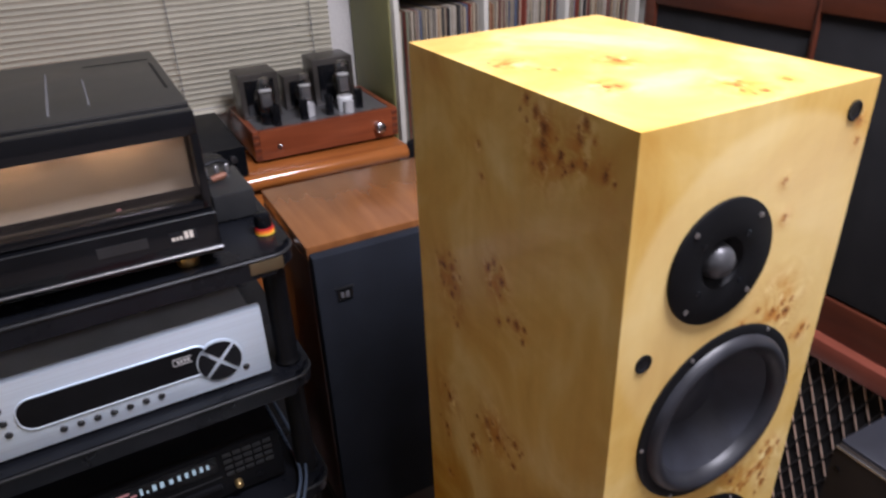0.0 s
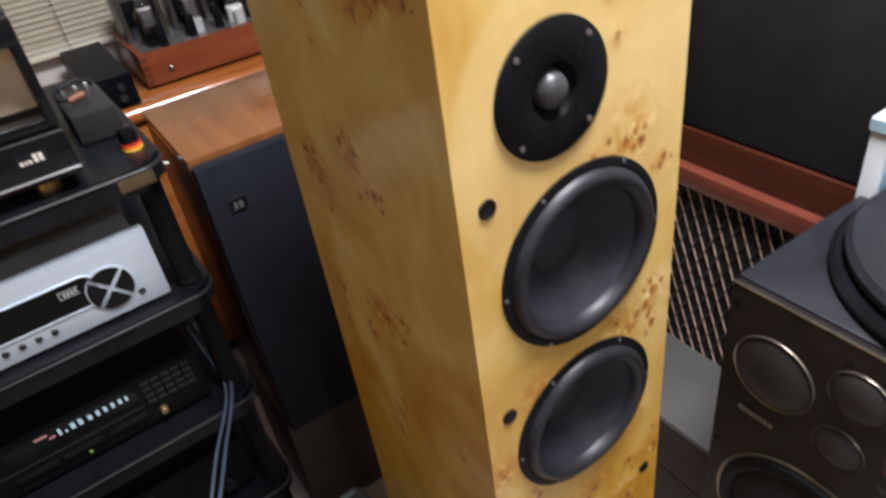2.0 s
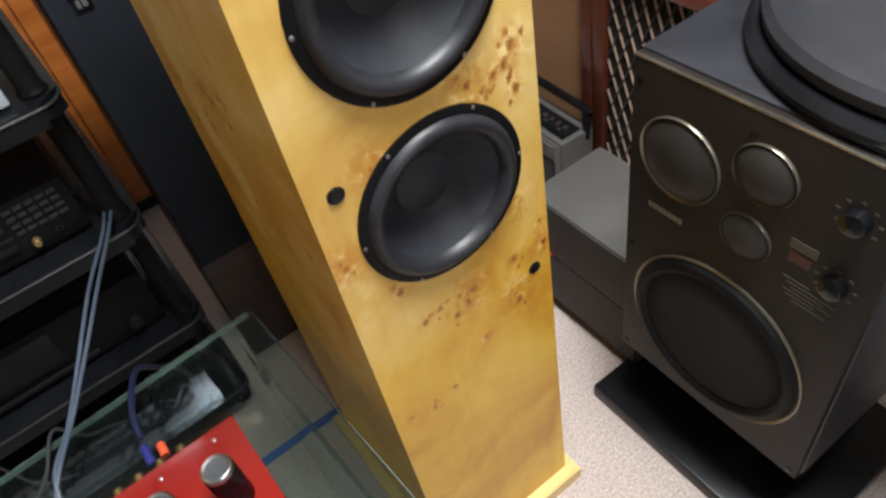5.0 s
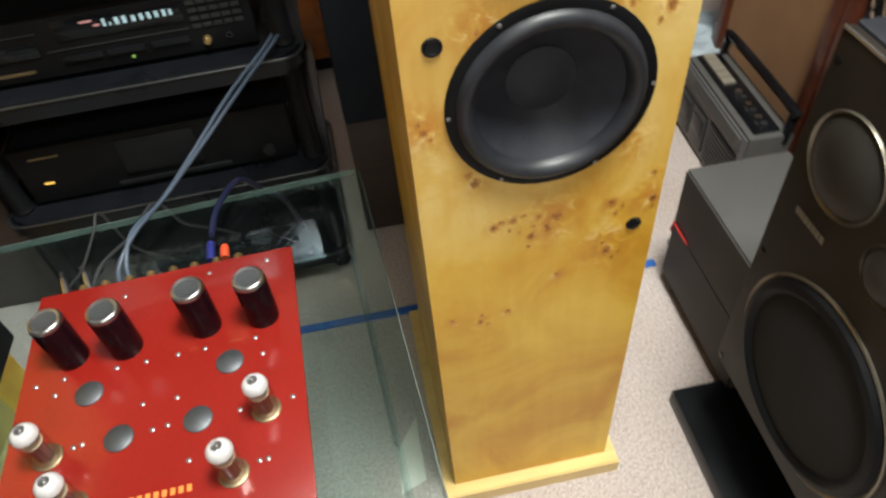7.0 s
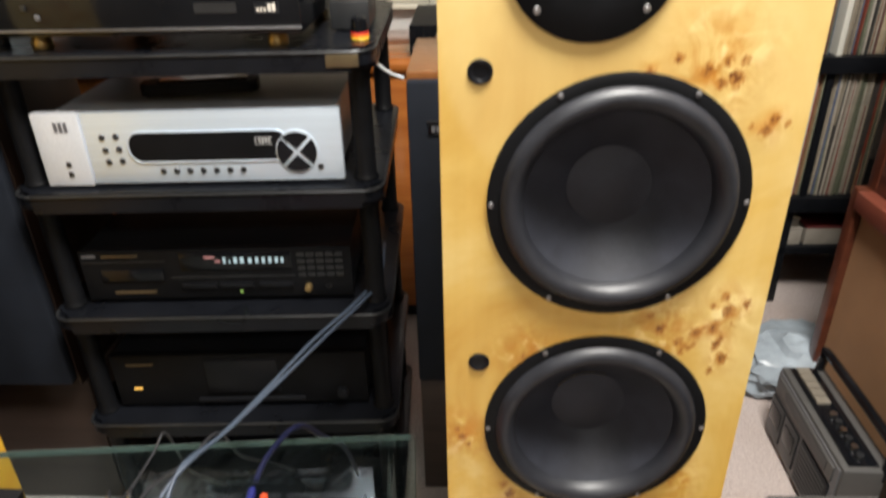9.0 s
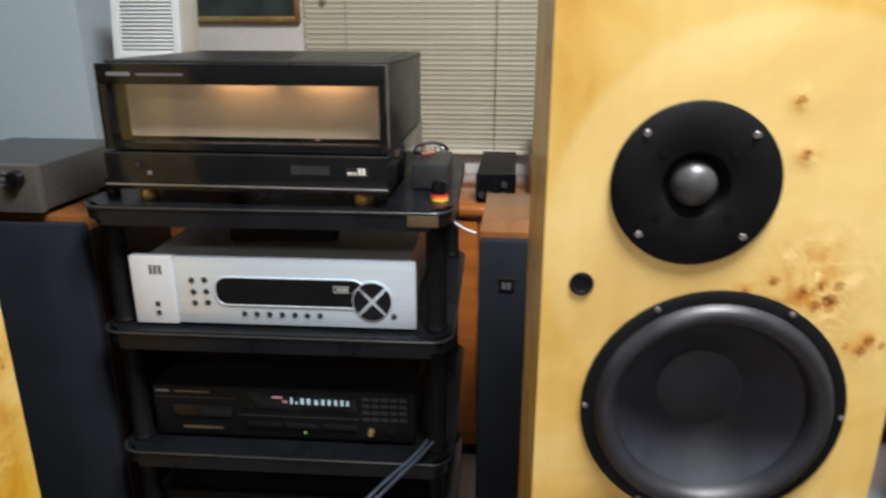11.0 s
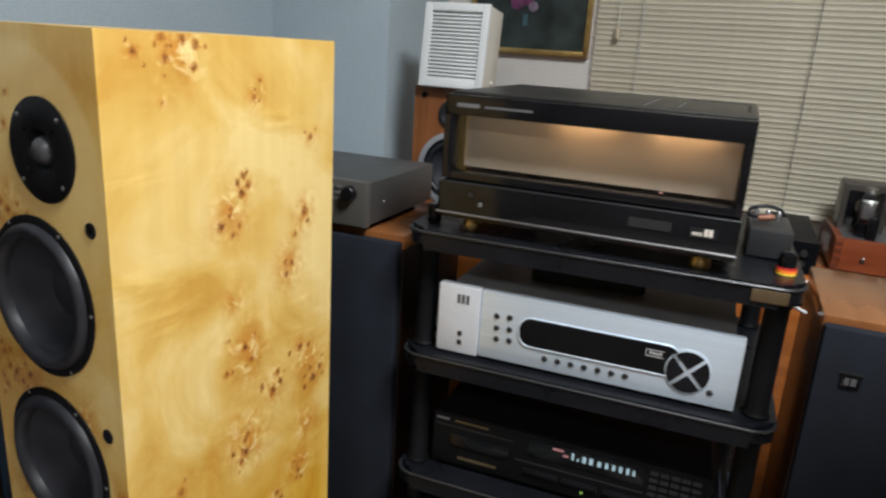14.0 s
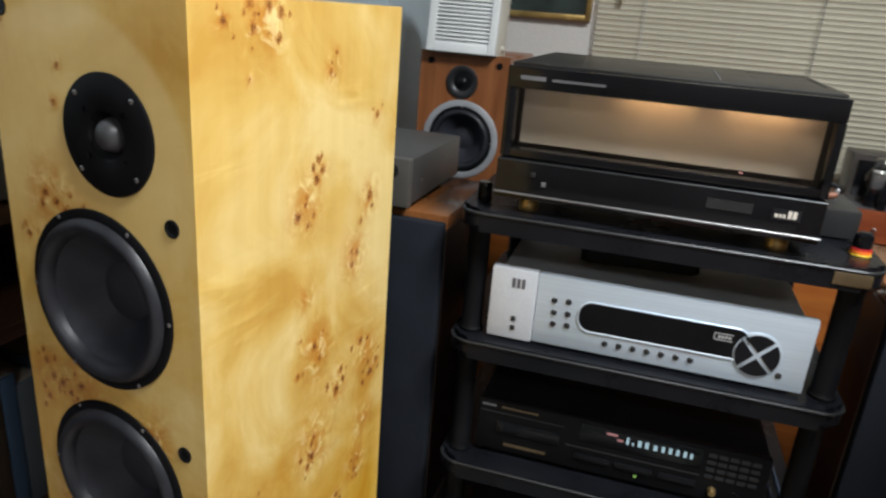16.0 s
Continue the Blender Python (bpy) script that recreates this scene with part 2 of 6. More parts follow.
GRILLE_GREY = plain("charcoal_grille_cloth", (0.018, 0.0178, 0.019), 0.9, var=0.2, grain=900.0, bump=0.6, spec=0.2)
CLOTH_BROWN = plain("tan_grille_cloth", (0.27, 0.14, 0.065), 0.9, var=0.12, scale=6.0, grain=700.0, bump=0.5)
WALNUT = timber("walnut_veneer", (0.17, 0.062, 0.017), (0.27, 0.105, 0.033), 0.26, (40.0, 3.0, 40.0), 0.5)
WALNUT_V = timber("walnut_side_veneer", (0.17, 0.055, 0.018), (0.36, 0.14, 0.05), 0.35, (40.0, 40.0, 3.0))
ORANGE_WOOD = timber("orange_lacquered_wood", (0.30, 0.085, 0.018), (0.47, 0.16, 0.036), 0.16, (2.5, 40.0, 40.0), 0.8)
AMP_WOOD = timber("red_brown_hardwood", (0.16, 0.035, 0.013), (0.30, 0.078, 0.028), 0.28, (3.0, 60.0, 60.0))
MAHOGANY = timber("mahogany_frame", (0.055, 0.014, 0.007), (0.105, 0.028, 0.013), 0.36, (40.0, 2.5, 40.0))
# lighter copy of the mahogany frame, for the rail that the lamp lights
LIT_LEDGE_WOOD = timber("lit_ledge_mahogany", (0.15, 0.038, 0.023), (0.24, 0.066, 0.040), 0.34, (40.0, 2.5, 40.0), 0.3)
OLIVE = plain("olive_painted_panel", (0.22, 0.215, 0.08), 0.55, var=0.1, bump=0.1)
CREAM = plain("cream_painted_board", (0.62, 0.60, 0.53), 0.5, var=0.05, bump=0.08)
WHITE = plain("white_laminate", (0.68, 0.72, 0.75), 0.4, var=0.03, bump=0.05)
WHITE_PLASTIC = plain("white_moulded_plastic", (0.74, 0.76, 0.76), 0.4, var=0.04, bump=0.05)
BEIGE = plain("beige_plastic", (0.48, 0.41, 0.29), 0.45, var=0.1, bump=0.08)
SLAT = plain("cream_enamelled_slat", (0.67, 0.635, 0.515), 0.4, var=0.05, scale=6.0, bump=0.05)
GOLD = plain("gilt_moulding", (0.55, 0.38, 0.14), 0.3, metal=0.85, var=0.2, scale=30.0, bump=0.2)
COPPER = plain("copper_toned_bar", (0.86, 0.64, 0.50), 0.34, metal=0.7, var=0.15, bump=0.1)
LID_GREY = plain("grey_steel_lid", (0.46, 0.49, 0.53), 0.40, metal=0.35, var=0.12, bump=0.1)
DARK_CASE = plain("dark_champagne_case", (0.070, 0.069, 0.067), 0.4, metal=0.3, var=0.1, bump=0.1)
# walnut darkened for the monitors' sides: shade beside the rack put into colour
SHADED_WALNUT_R = timber("shaded_walnut_side_right", (0.036, 0.0135, 0.006), (0.072, 0.028, 0.012), 0.4, (40.0, 40.0, 3.0), 0.2)
SHADED_WALNUT_L = timber("shaded_walnut_side_left", (0.012, 0.006, 0.004), (0.025, 0.012, 0.007), 0.45, (40.0, 40.0, 3.0), 0.1)
RED = plain("red_gloss_chassis", (0.205, 0.0105, 0.007), 0.22, var=0.08, scale=5.0, bump=0.02, coat=0.25)
RED_GEL = plain("red_plastic", (0.45, 0.02, 0.02), 0.4)
CAP_SLEEVE = plain("dark_plum_shrink_sleeve", (0.011, 0.0028, 0.0048), 0.25, var=0.3, bump=0.02, spec=0.14)
CAP_TOP = plain("dull_aluminium_can_top", (0.105, 0.11, 0.12), 0.5, metal=0.8, var=0.15, bump=0.1)
BLUE_CABLE = plain("slate_blue_cable_jacket", (0.055, 0.075, 0.11), 0.45, var=0.15, bump=0.2)
BLUE_TAPE = plain("blue_flat_cable", (0.03, 0.12, 0.42), 0.5, var=0.15, bump=0.1)
PALE_CABLE = plain("grey_cable_jacket", (0.030, 0.030, 0.034), 0.5, var=0.1)
DARK_INK = plain("dark_printing", (0.10, 0.10, 0.11), 0.6)
PALE_INK = plain("pale_printing", (0.42, 0.42, 0.42), 0.6)
BRASS = plain("tarnished_brass", (0.42, 0.30, 0.13), 0.35, metal=0.9, var=0.2, bump=0.1)
ORANGE = plain("orange_plastic", (0.85, 0.20, 0.02), 0.4)
YELLOW = plain("yellow_plastic", (0.80, 0.52, 0.04), 0.45)
GREEN_GLASS = clear("float_glass", (0.85, 0.935, 0.93), 0.0, 1.6, 0.003)
AMP_GREY = plain("mid_grey_painted_steel", (0.082, 0.079, 0.076), 0.5, metal=0.1, var=0.08, bump=0.1)
CAP_CONE = plain("black_dust_cap", (0.0210, 0.0228, 0.0310), 0.60, var=0.3, scale=30.0, bump=0.1, spec=0.4)
DOME_MESH = plain("brown_black_dome_mesh", (0.023, 0.0205, 0.0190), 0.5, var=0.15, grain=900.0, bump=0.5, spec=0.26)
DEEP_BLACK = plain("deep_black_enamel", (0.0048, 0.0051, 0.0061), 0.5, var=0.3, bump=0.1, spec=0.13)
PLUG_RED = plain("orange_red_collar", (0.62, 0.085, 0.03), 0.4)
KEY_TAN = plain("tan_key_cap", (0.20, 0.175, 0.14), 0.45)
OLD_PAPER = plain("yellowed_page_edge", (0.28, 0.25, 0.21), 0.8, var=0.15, scale=30.0)
GLASS_EDGE = plain("polished_glass_edge", (0.11, 0.135, 0.125), 0.2, var=0.2, bump=0.02)
RACK_BLACK = plain("black_moulded_shelf", (0.0066, 0.0074, 0.0098), 0.28, var=0.3, bump=0.10, spec=0.20)
DARK_PANEL = plain("dark_amplifier_panel", (0.042, 0.038, 0.035), 0.6, var=0.2, bump=0.1, spec=0.25)
PAINTED_TEAL = plain("dark_teal_paint", (0.04, 0.10, 0.12), 0.5)
PAINTED_LILAC = plain("dull_lilac_paint", (0.16, 0.12, 0.17), 0.5, var=0.4, scale=60.0)
LID_TOP = plain("dark_lid_sheet", (0.015, 0.015, 0.0145), 0.34, var=0.3, bump=0.1, spec=0.5)
DARK_GETTER = plain("mirror_getter_film", (0.30, 0.29, 0.28), 0.12, metal=0.9, var=0.3, bump=0.0)
# cabinet veneer lightened for the plinth: light on its top put into colour
LIT_PLINTH_WOOD = timber("lit_plinth_veneer", (0.64, 0.44, 0.14), (0.80, 0.61, 0.27), 0.4, (3.0, 50.0, 50.0), 0.15)
DIM_INK = plain("dim_printing", (0.13, 0.13, 0.14), 0.5)
DULL_STEEL = plain("dull_steel_screw", (0.33, 0.33, 0.34), 0.35, metal=0.9, bump=0.05)
DULL_BRASS = plain("dull_brass_foot", (0.22, 0.17, 0.10), 0.4, metal=0.8)
RADIO_GREY = plain("dark_grey_radio_case", (0.10, 0.10, 0.105), 0.42, var=0.1)
DULL_RED = plain("dull_red_cover", (0.16, 0.03, 0.03), 0.5)
SMOKED = clear("smoked_acrylic", (0.93, 0.91, 0.88), 0.02)
TUBE_GLASS = clear("valve_glass", (0.95, 0.94, 0.93), 0.04, 1.8)
NIGHT = plain("night_window_pane", (0.01, 0.012, 0.016), 0.08, bump=0.0)
GETTER = plain("silvery_getter_film", (0.64, 0.63, 0.65), 0.5, metal=0.0, var=0.1, bump=0.0)
PLATE = plain("grey_valve_plate", (0.16, 0.16, 0.165), 0.35, metal=0.6)
BLACK_CORE = plain("dark_transformer_cover", (0.045, 0.040, 0.035), 0.3, var=0.3, bump=0.1)
TOP_STEEL = plain("grey_top_plate", (0.30, 0.30, 0.31), 0.3, metal=0.7, var=0.1, bump=0.05)
BEIGE_PANEL = plain("beige_felt_panel", (0.76, 0.71, 0.63), 0.8, var=0.15, scale=9.0, bump=0.3)
VFD = glow("pale_blue_display_segment", (0.66, 0.88, 0.95), 0.62)
VFD_RED = glow("red_display_segment", (1.0, 0.42, 0.40), 0.45)
AMBER = glow("amber_indicator", (1.0, 0.55, 0.10), 1.2)
GREEN_LED = glow("green_indicator", (0.45, 0.8, 0.15), 0.5)
LAMP_WARM = glow("warm_filament_strip", (1.0, 0.56, 0.24), 12.0)
LAMP_GLASS = glow("ceiling_lamp_diffuser", (1.0, 0.95, 0.86), 2.0)
PICTURE = plain("dark_painted_canvas", (0.02, 0.03, 0.028), 0.35, var=0.7, scale=12.0, bump=0.1)
PINK = plain("pink_paint_daub", (0.12, 0.03, 0.09), 0.5, var=0.5, scale=60.0)
BAG = plain("pale_blue_plastic_bag", (0.30, 0.345, 0.385), 0.35, var=0.2, scale=25.0, bump=0.1)
PAPER = plain("pale_paper", (0.66, 0.62, 0.55), 0.7, var=0.08)
SKYBLUE = plain("light_blue_plastic", (0.25, 0.48, 0.62), 0.45, var=0.08)


# ---- mesh helpers ----
def box(x0, x1, y0, y1, z0, z1, bevel=0.002, bm=None):
    bm = bm or bmesh.new()
    vs = bmesh.ops.create_cube(bm, size=1.0)["verts"]
    bmesh.ops.scale(bm, vec=(x1 - x0, y1 - y0, z1 - z0), verts=vs)
    bmesh.ops.translate(bm, vec=((x0 + x1) / 2, (y0 + y1) / 2, (z0 + z1) / 2), verts=vs)
    if bevel:
        es = list({e for v in vs for e in v.link_edges})
        bmesh.ops.bevel(bm, geom=es, offset=bevel, segments=2, affect="EDGES", profile=0.6)
    return bm


TO_FRONT = Matrix.Rotation(radians(90), 4, "X")     # local z turned to world -y
TO_LEFT = Matrix.Rotation(radians(-90), 4, "Y")     # local z turned to world -x


def lathe(profile, at=(0, 0, 0), turn=None, seg=32, bm=None):
    """Turned solid: (radius, height) pairs round local z."""
    bm = bm or bmesh.new()
    m = Matrix.Translation(at) @ (turn or Matrix())
    rings = []
    for r, h in profile:
        if r < 1e-6:
            rings.append([bm.verts.new(m @ Vector((0, 0, h)))])
        else:
            rings.append([bm.verts.new(m @ Vector((r * math.cos(2 * math.pi * k / seg), r * math.sin(2 * math.pi * k / seg), h))) for k in range(seg)])
    for a, b in zip(rings, rings[1:]):
        for k in range(seg):
            q = (k + 1) % seg
            if len(a) == 1 and len(b) == 1:
                continue
            if len(a) == 1:
                bm.faces.new((a[0], b[k], b[q]))
            elif len(b) == 1:
                bm.faces.new((a[k], a[q], b[0]))
            else:
                bm.faces.new((a[k], a[q], b[q], b[k]))
    return bm


def rod(points, r, seg=10, bm=None):
    """A round bar or cable along points."""
    bm = bm or bmesh.new()
    pts = [Vector(p) for p in points]
    rings = []
    up = Vector((0.137, 0.21, 0.97)).normalized()
    for k, p in enumerate(pts):
        d = (pts[min(k + 1, len(pts) - 1)] - pts[max(k - 1, 0)]).normalized()
        a = d.cross(up)
        if a.length < 0.05:
            a = d.cross(Vector((1, 0, 0)))
        a.normalize()
        b = d.cross(a)
        rings.append([bm.verts.new(p + r * (a * math.cos(2 * math.pi * j / seg) + b * math.sin(2 * math.pi * j / seg))) for j in range(seg)])
    for a, b in zip(rings, rings[1:]):
        for j in range(seg):
            bm.faces.new((a[j], a[(j + 1) % seg], b[(j + 1) % seg], b[j]))
    bm.faces.new(rings[0])
    bm.faces.new(rings[-1][::-1])
    return bm


def bend(points, steps=8):
    """A smooth line through points (Catmull-Rom)."""
    p = [Vector(points[0]), *map(Vector, points), Vector(points[-1])]
    out = []
    for a, b, c, d in zip(p, p[1:], p[2:], p[3:]):
        for k in range(steps):
            t = k / steps
            out.append(0.5 * (2 * b + (c - a) * t + (2 * a - 5 * b + 4 * c - d) * t * t + (3 * b - a - 3 * c + d) * t ** 3))
    return [*out, p[-1]]


def slab(outline, z0, z1, bevel=0.0):
    """An upright prism over a plan outline."""
    bm = bmesh.new()
    lo = [bm.verts.new((x, y, z0)) for x, y in outline]
    hi = [bm.verts.new((x, y, z1)) for x, y in outline]
    bm.faces.new(lo[::-1])
    top = bm.faces.new(hi)
    n = len(lo)
    for k in range(n):
        bm.faces.new((lo[k], lo[(k + 1) % n], hi[(k + 1) % n], hi[k]))
    if bevel:
        bot = [f for f in bm.faces if len(f.verts) == n and f is not top]
        es = list(top.edges) + [e for f in bot for e in f.edges if n > 4]
        bmesh.ops.bevel(bm, geom=list(set(es)), offset=bevel, segments=2, affect="EDGES")
    return bm


def rounded(x0, x1, y0, y1, r, k=6):
    """Plan outline of a rectangle with round corners."""
    out = []
    for cx, cy, a in ((x1 - r, y1 - r, 0), (x0 + r, y1 - r, 90), (x0 + r, y0 + r, 180), (x1 - r, y0 + r, 270)):
        out += [(cx + r * math.cos(radians(a + 90 * j / k)), cy + r * math.sin(radians(a + 90 * j / k))) for j in range(k + 1)]
    return out


def mesh_object(name, bm, material, smooth=40):
    bmesh.ops.recalc_face_normals(bm, faces=bm.faces)
    me = bpy.data.meshes.new(name)
    bm.to_mesh(me)
    bm.free()
    me.materials.append(material)
    if smooth:
        me.shade_smooth()
        me.set_sharp_from_angle(angle=radians(smooth))
    return new(name, me)


def part(name, bm, material, parent, label="", smooth=40):
    ob = mesh_object(name, bm, material, smooth)
    ob.parent = parent
    if label:
        tagged(ob, label)
    return ob


def thing(name, at, label, category, group="", turn=0.0):
    ob = new(name)
    ob.empty_display_size = 0.05
    ob.matrix_world = pose(*at, 0, 0, turn)
    return tagged(ob, label, category, group)


def structure(name, bm, material, label="", category=""):
    return tagged(mesh_object(name, bm, material), label, category, kind="structure")


def again(ob, name, parent, at, turn=(0, 0, 0)):
    """Another part on the same mesh."""
    o = new(name, ob.data)
    o.parent = parent
    o.matrix_basis = pose(*at, *turn)
    return o


# ---- the room ----
LEFT_X, BACK_Y, RIGHT_X, FRONT_Y, TOP_Z = -1.0, 1.04, 1.75, -2.7, 2.4
structure("floor", box(LEFT_X - 0.1, RIGHT_X + 0.1, FRONT_Y - 0.1, BACK_Y + 0.1, -0.1, 0.0, 0), CARPET, "beige speckled short-pile carpet floor", "floor")
structure("ceiling", box(LEFT_X - 0.1, RIGHT_X + 0.1, FRONT_Y - 0.1, BACK_Y + 0.1, TOP_Z, TOP_Z + 0.1, 0), CEIL, "plain pale grey painted ceiling", "ceiling")
structure("wall_west", box(LEFT_X - 0.1, LEFT_X, -0.95, 0.68, 0, TOP_Z, 0), WALL, "pale blue-grey painted plaster wall", "wall")
# next three walls stay out of view, kept dark so less light returns
structure("wall_southwest", box(LEFT_X - 0.1, LEFT_X, FRONT_Y, -0.95, 0, TOP_Z, 0), WALL_DIM, "plain dark brown wall, unseen, cutting bounced light", "wall")
structure("wall_east", box(RIGHT_X, RIGHT_X + 0.1, FRONT_Y, BACK_Y, 0, TOP_Z, 0), WALL_DIM, "plain dark brown wall, unseen, cutting bounced light", "wall")
structure("wall_south", box(LEFT_X - 0.1, RIGHT_X + 0.1, FRONT_Y - 0.1, FRONT_Y, 0, TOP_Z, 0), WALL_DIM, "plain dark brown wall, unseen, cutting bounced light", "wall")
structure("wall_pier", box(LEFT_X - 0.1, -0.66, 0.68, BACK_Y + 0.1, 0, TOP_Z, 0.004), WALL, "pale blue painted plaster pier beside the window", "wall pier")
WIN = (-0.20, 0.66, 0.80, 1.95)
bm = box(-0.66, WIN[0], BACK_Y, BACK_Y + 0.1, 0, TOP_Z, 0)
box(WIN[1], RIGHT_X, BACK_Y, BACK_Y + 0.1, 0, TOP_Z, 0, bm)
box(WIN[0], WIN[1], BACK_Y, BACK_Y + 0.1, 0, WIN[2], 0, bm)
box(WIN[0], WIN[1], BACK_Y, BACK_Y + 0.1, WIN[3], TOP_Z, 0, bm)
structure("wall_north", bm, WALL_WARM, "off-white painted plaster wall with a window", "wall")
win = tagged(new("window_1"), "aluminium framed window dark with night", "window", kind="structure")
win.location = (WIN[0], BACK_Y, WIN[2])
ww, wh = WIN[1] - WIN[0], WIN[3] - WIN[2]
bm = box(0, 0.03, 0.04, 0.08, 0, wh)
box(ww - 0.03, ww, 0.04, 0.08, 0, wh, bm=bm)
box(0.03, ww - 0.03, 0.04, 0.08, 0, 0.03, bm=bm)
box(0.03, ww - 0.03, 0.04, 0.08, wh - 0.03, wh, bm=bm)
box(ww / 2 - 0.015, ww / 2 + 0.015, 0.04, 0.08, 0.03, wh - 0.03, bm=bm)
part("window_frame", bm, ALU_CAP, win)
part("pane", box(0.03, ww / 2 - 0.015, 0.055, 0.06, 0.03, wh - 0.03, 0), NIGHT, win)
part("pane", box(ww / 2 + 0.015, ww - 0.03, 0.055, 0.06, 0.03, wh - 0.03, 0), NIGHT, win)

# unseen fixtures; the second one only carries the added fill
for spot in (LAMP, LAMP_FILL):
    lamp = thing("ceiling_lamp", (spot[0], spot[1], TOP_Z), "unseen round white ceiling lamp, switched on", "lamp", "ceiling lamps")
    part("base", lathe([(0.0, 0.0), (0.30, 0.0), (0.30, -0.03), (0.27, -0.045), (0.0, -0.045)], seg=48), WHITE_PLASTIC, lamp)
    part("diffuser", lathe([(0.27, -0.047), (0.265, -0.07), (0.22, -0.085), (0.0, -0.09)], seg=48), LAMP_GLASS, lamp, "glowing opal diffuser")


# ---- venetian blind ----
def venetian_blind():
    PITCH = 0.0131
    x0, x1, y, z0, z1 = -0.225, 0.684, 1.013, 0.775, 1.99
    b = thing("venetian_blind", (0, y, z0), "closed cream venetian blind with thin metal slats", "blind")
    bm = bmesh.new()
    k = 7
    for sx in (x0, x1):
        for j in range(k):
            a = -1 + 2 * j / (k - 1)
            bm.verts.new((sx, 0.0082 * a, 0.0016 * (1 - a * a)))
    bm.verts.ensure_lookup_table()
    for j in range(k - 1):
        bm.faces.new((bm.verts[j], bm.verts[j + 1], bm.verts[k + j + 1], bm.verts[k + j]))
    n = int((z1 - z0 - 0.03) / PITCH)
    first = part("slat", bm, SLAT, b)
    first.matrix_basis = pose(0, 0, 0.012, -63, 0, 0)
    for j in range(1, n):
        again(first, "slat", b, (0, 0, 0.012 + PITCH * j), (-63 + random.uniform(-3.5, 3.5), random.uniform(-0.08, 0.08), 0))
    part("bottom_rail", box(x0, x1, -0.011, 0.011, -0.012, 0.0, 0.003), SLAT, b)
    part("head_rail", box(x0, x1, -0.015, 0.02, z1 - z0 - 0.03, z1 - z0, 0.002), SLAT, b)
    for cx in (-0.108, 0.291, 0.63):
        part("ladder_cord", rod([(cx, -0.0135, 0.0), (cx, -0.0135, z1 - z0 - 0.03)], 0.0011, 6), DARK_INK if cx > 0 else PALE_INK, b)
    part("pull_cord", rod([(-0.165, -0.022, 0.42), (-0.165, -0.02, z1 - z0 - 0.03)], 0.001, 6), CREAM, b)
    part("tassel", lathe([(0.0, 0.0), (0.006, 0.001), (0.0075, 0.012), (0.004, 0.03), (0.0, 0.034)], (-0.165, -0.022, 0.388), seg=12), BEIGE, b)


venetian_blind()


# ---- loudspeaker drivers, shared by several cabinets ----
def woofer(name, parent, at, r, turn, label, screws=6, seg=48, proud=0.0028):
    """Frame ring, roll surround, cone and dust cap; r is the frame's radius."""
    w = new(name)
    w.parent = parent
    w.matrix_basis = Matrix.Translation(at) @ turn
    tagged(w, label)
    part("frame_ring", lathe([(r, 0.0), (r, proud * 0.6), (r * 0.975, proud), (r * 0.90, proud), (r * 0.885, proud * 0.5), (r * 0.885, -0.01)], seg=seg), DEEP_BLACK, w)
    part("surround", lathe([(r * 0.905, proud * 0.9), (r * 0.895, proud + 0.002), (r * 0.872, proud + 0.0046), (r * 0.845, proud + 0.0062), (r * 0.815, proud + 0.0066), (r * 0.785, proud + 0.0058),
                            (r * 0.755, proud + 0.0036), (r * 0.730, proud + 0.0002), (r * 0.715, proud - 0.0040)], seg=seg), RUBBER, w)
    part("cone", lathe([(r * 0.725, proud - 0.0036), (r * 0.71, proud - 0.0048), (r * 0.58, -0.0125), (r * 0.45, -0.0225), (r * 0.33, -0.031)], seg=seg), CONE, w)
    part("dust_cap", lathe([(r * 0.345, -0.0285), (r * 0.32, -0.0285), (r * 0.22, -0.0255), (r * 0.1, -0.0240), (0, -0.0236)], seg=seg), CAP_CONE, w)
    if screws:
        s = None
        for k in range(screws):
            a = radians(360 / screws * k)
            p = (r * 0.968 * math.cos(a), r * 0.968 * math.sin(a), proud - 0.0007)
            if s is None:
                s = part("screw", lathe([(0.0020, 0.0), (0.0020, 0.0009), (0.0012, 0.0015), (0, 0.0017)], seg=10), DULL_STEEL, w)
                s.matrix_basis = pose(*p)
            else:
                again(s, "screw", w, p)
    return w


# ---- the burl tower loudspeakers ----
TW, TD, TH = 0.225, 0.316, 1.134
# burl marks on each panel: across, height, size of the eye
R_FRONT = [(0.142, 1.071, 0.0030), (0.150, 1.040, 0.0034), (0.160, 0.953, 0.0048), (0.178, 0.948, 0.0050), (0.171, 0.959, 0.0034), (0.142, 0.961, 0.0030), (0.126, 0.953, 0.0034), (0.201, 0.916, 0.0046),
           (0.205, 0.924, 0.0034), (0.212, 1.103, 0.0040), (0.215, 1.087, 0.0034), (0.200, 0.785, 0.0056), (0.180, 0.766, 0.0046), (0.169, 0.758, 0.0040), (0.154, 0.770, 0.0056), (0.192, 0.770, 0.0050),
           (0.202, 0.744, 0.0050), (0.058, 0.746, 0.0030), (0.012, 0.668, 0.0042), (0.051, 0.606, 0.0046), (0.126, 0.548, 0.0060), (0.085, 0.552, 0.0040), (0.214, 0.580, 0.0036), (0.178, 0.551, 0.0050),
           (0.218, 0.548, 0.0046), (0.179, 0.486, 0.0056), (0.066, 0.547, 0.0040), (0.101, 0.527, 0.0046), (0.130, 0.464, 0.0034), (0.050, 0.410, 0.0040), (0.020, 0.420, 0.0034), (0.079, 0.419, 0.0034)]
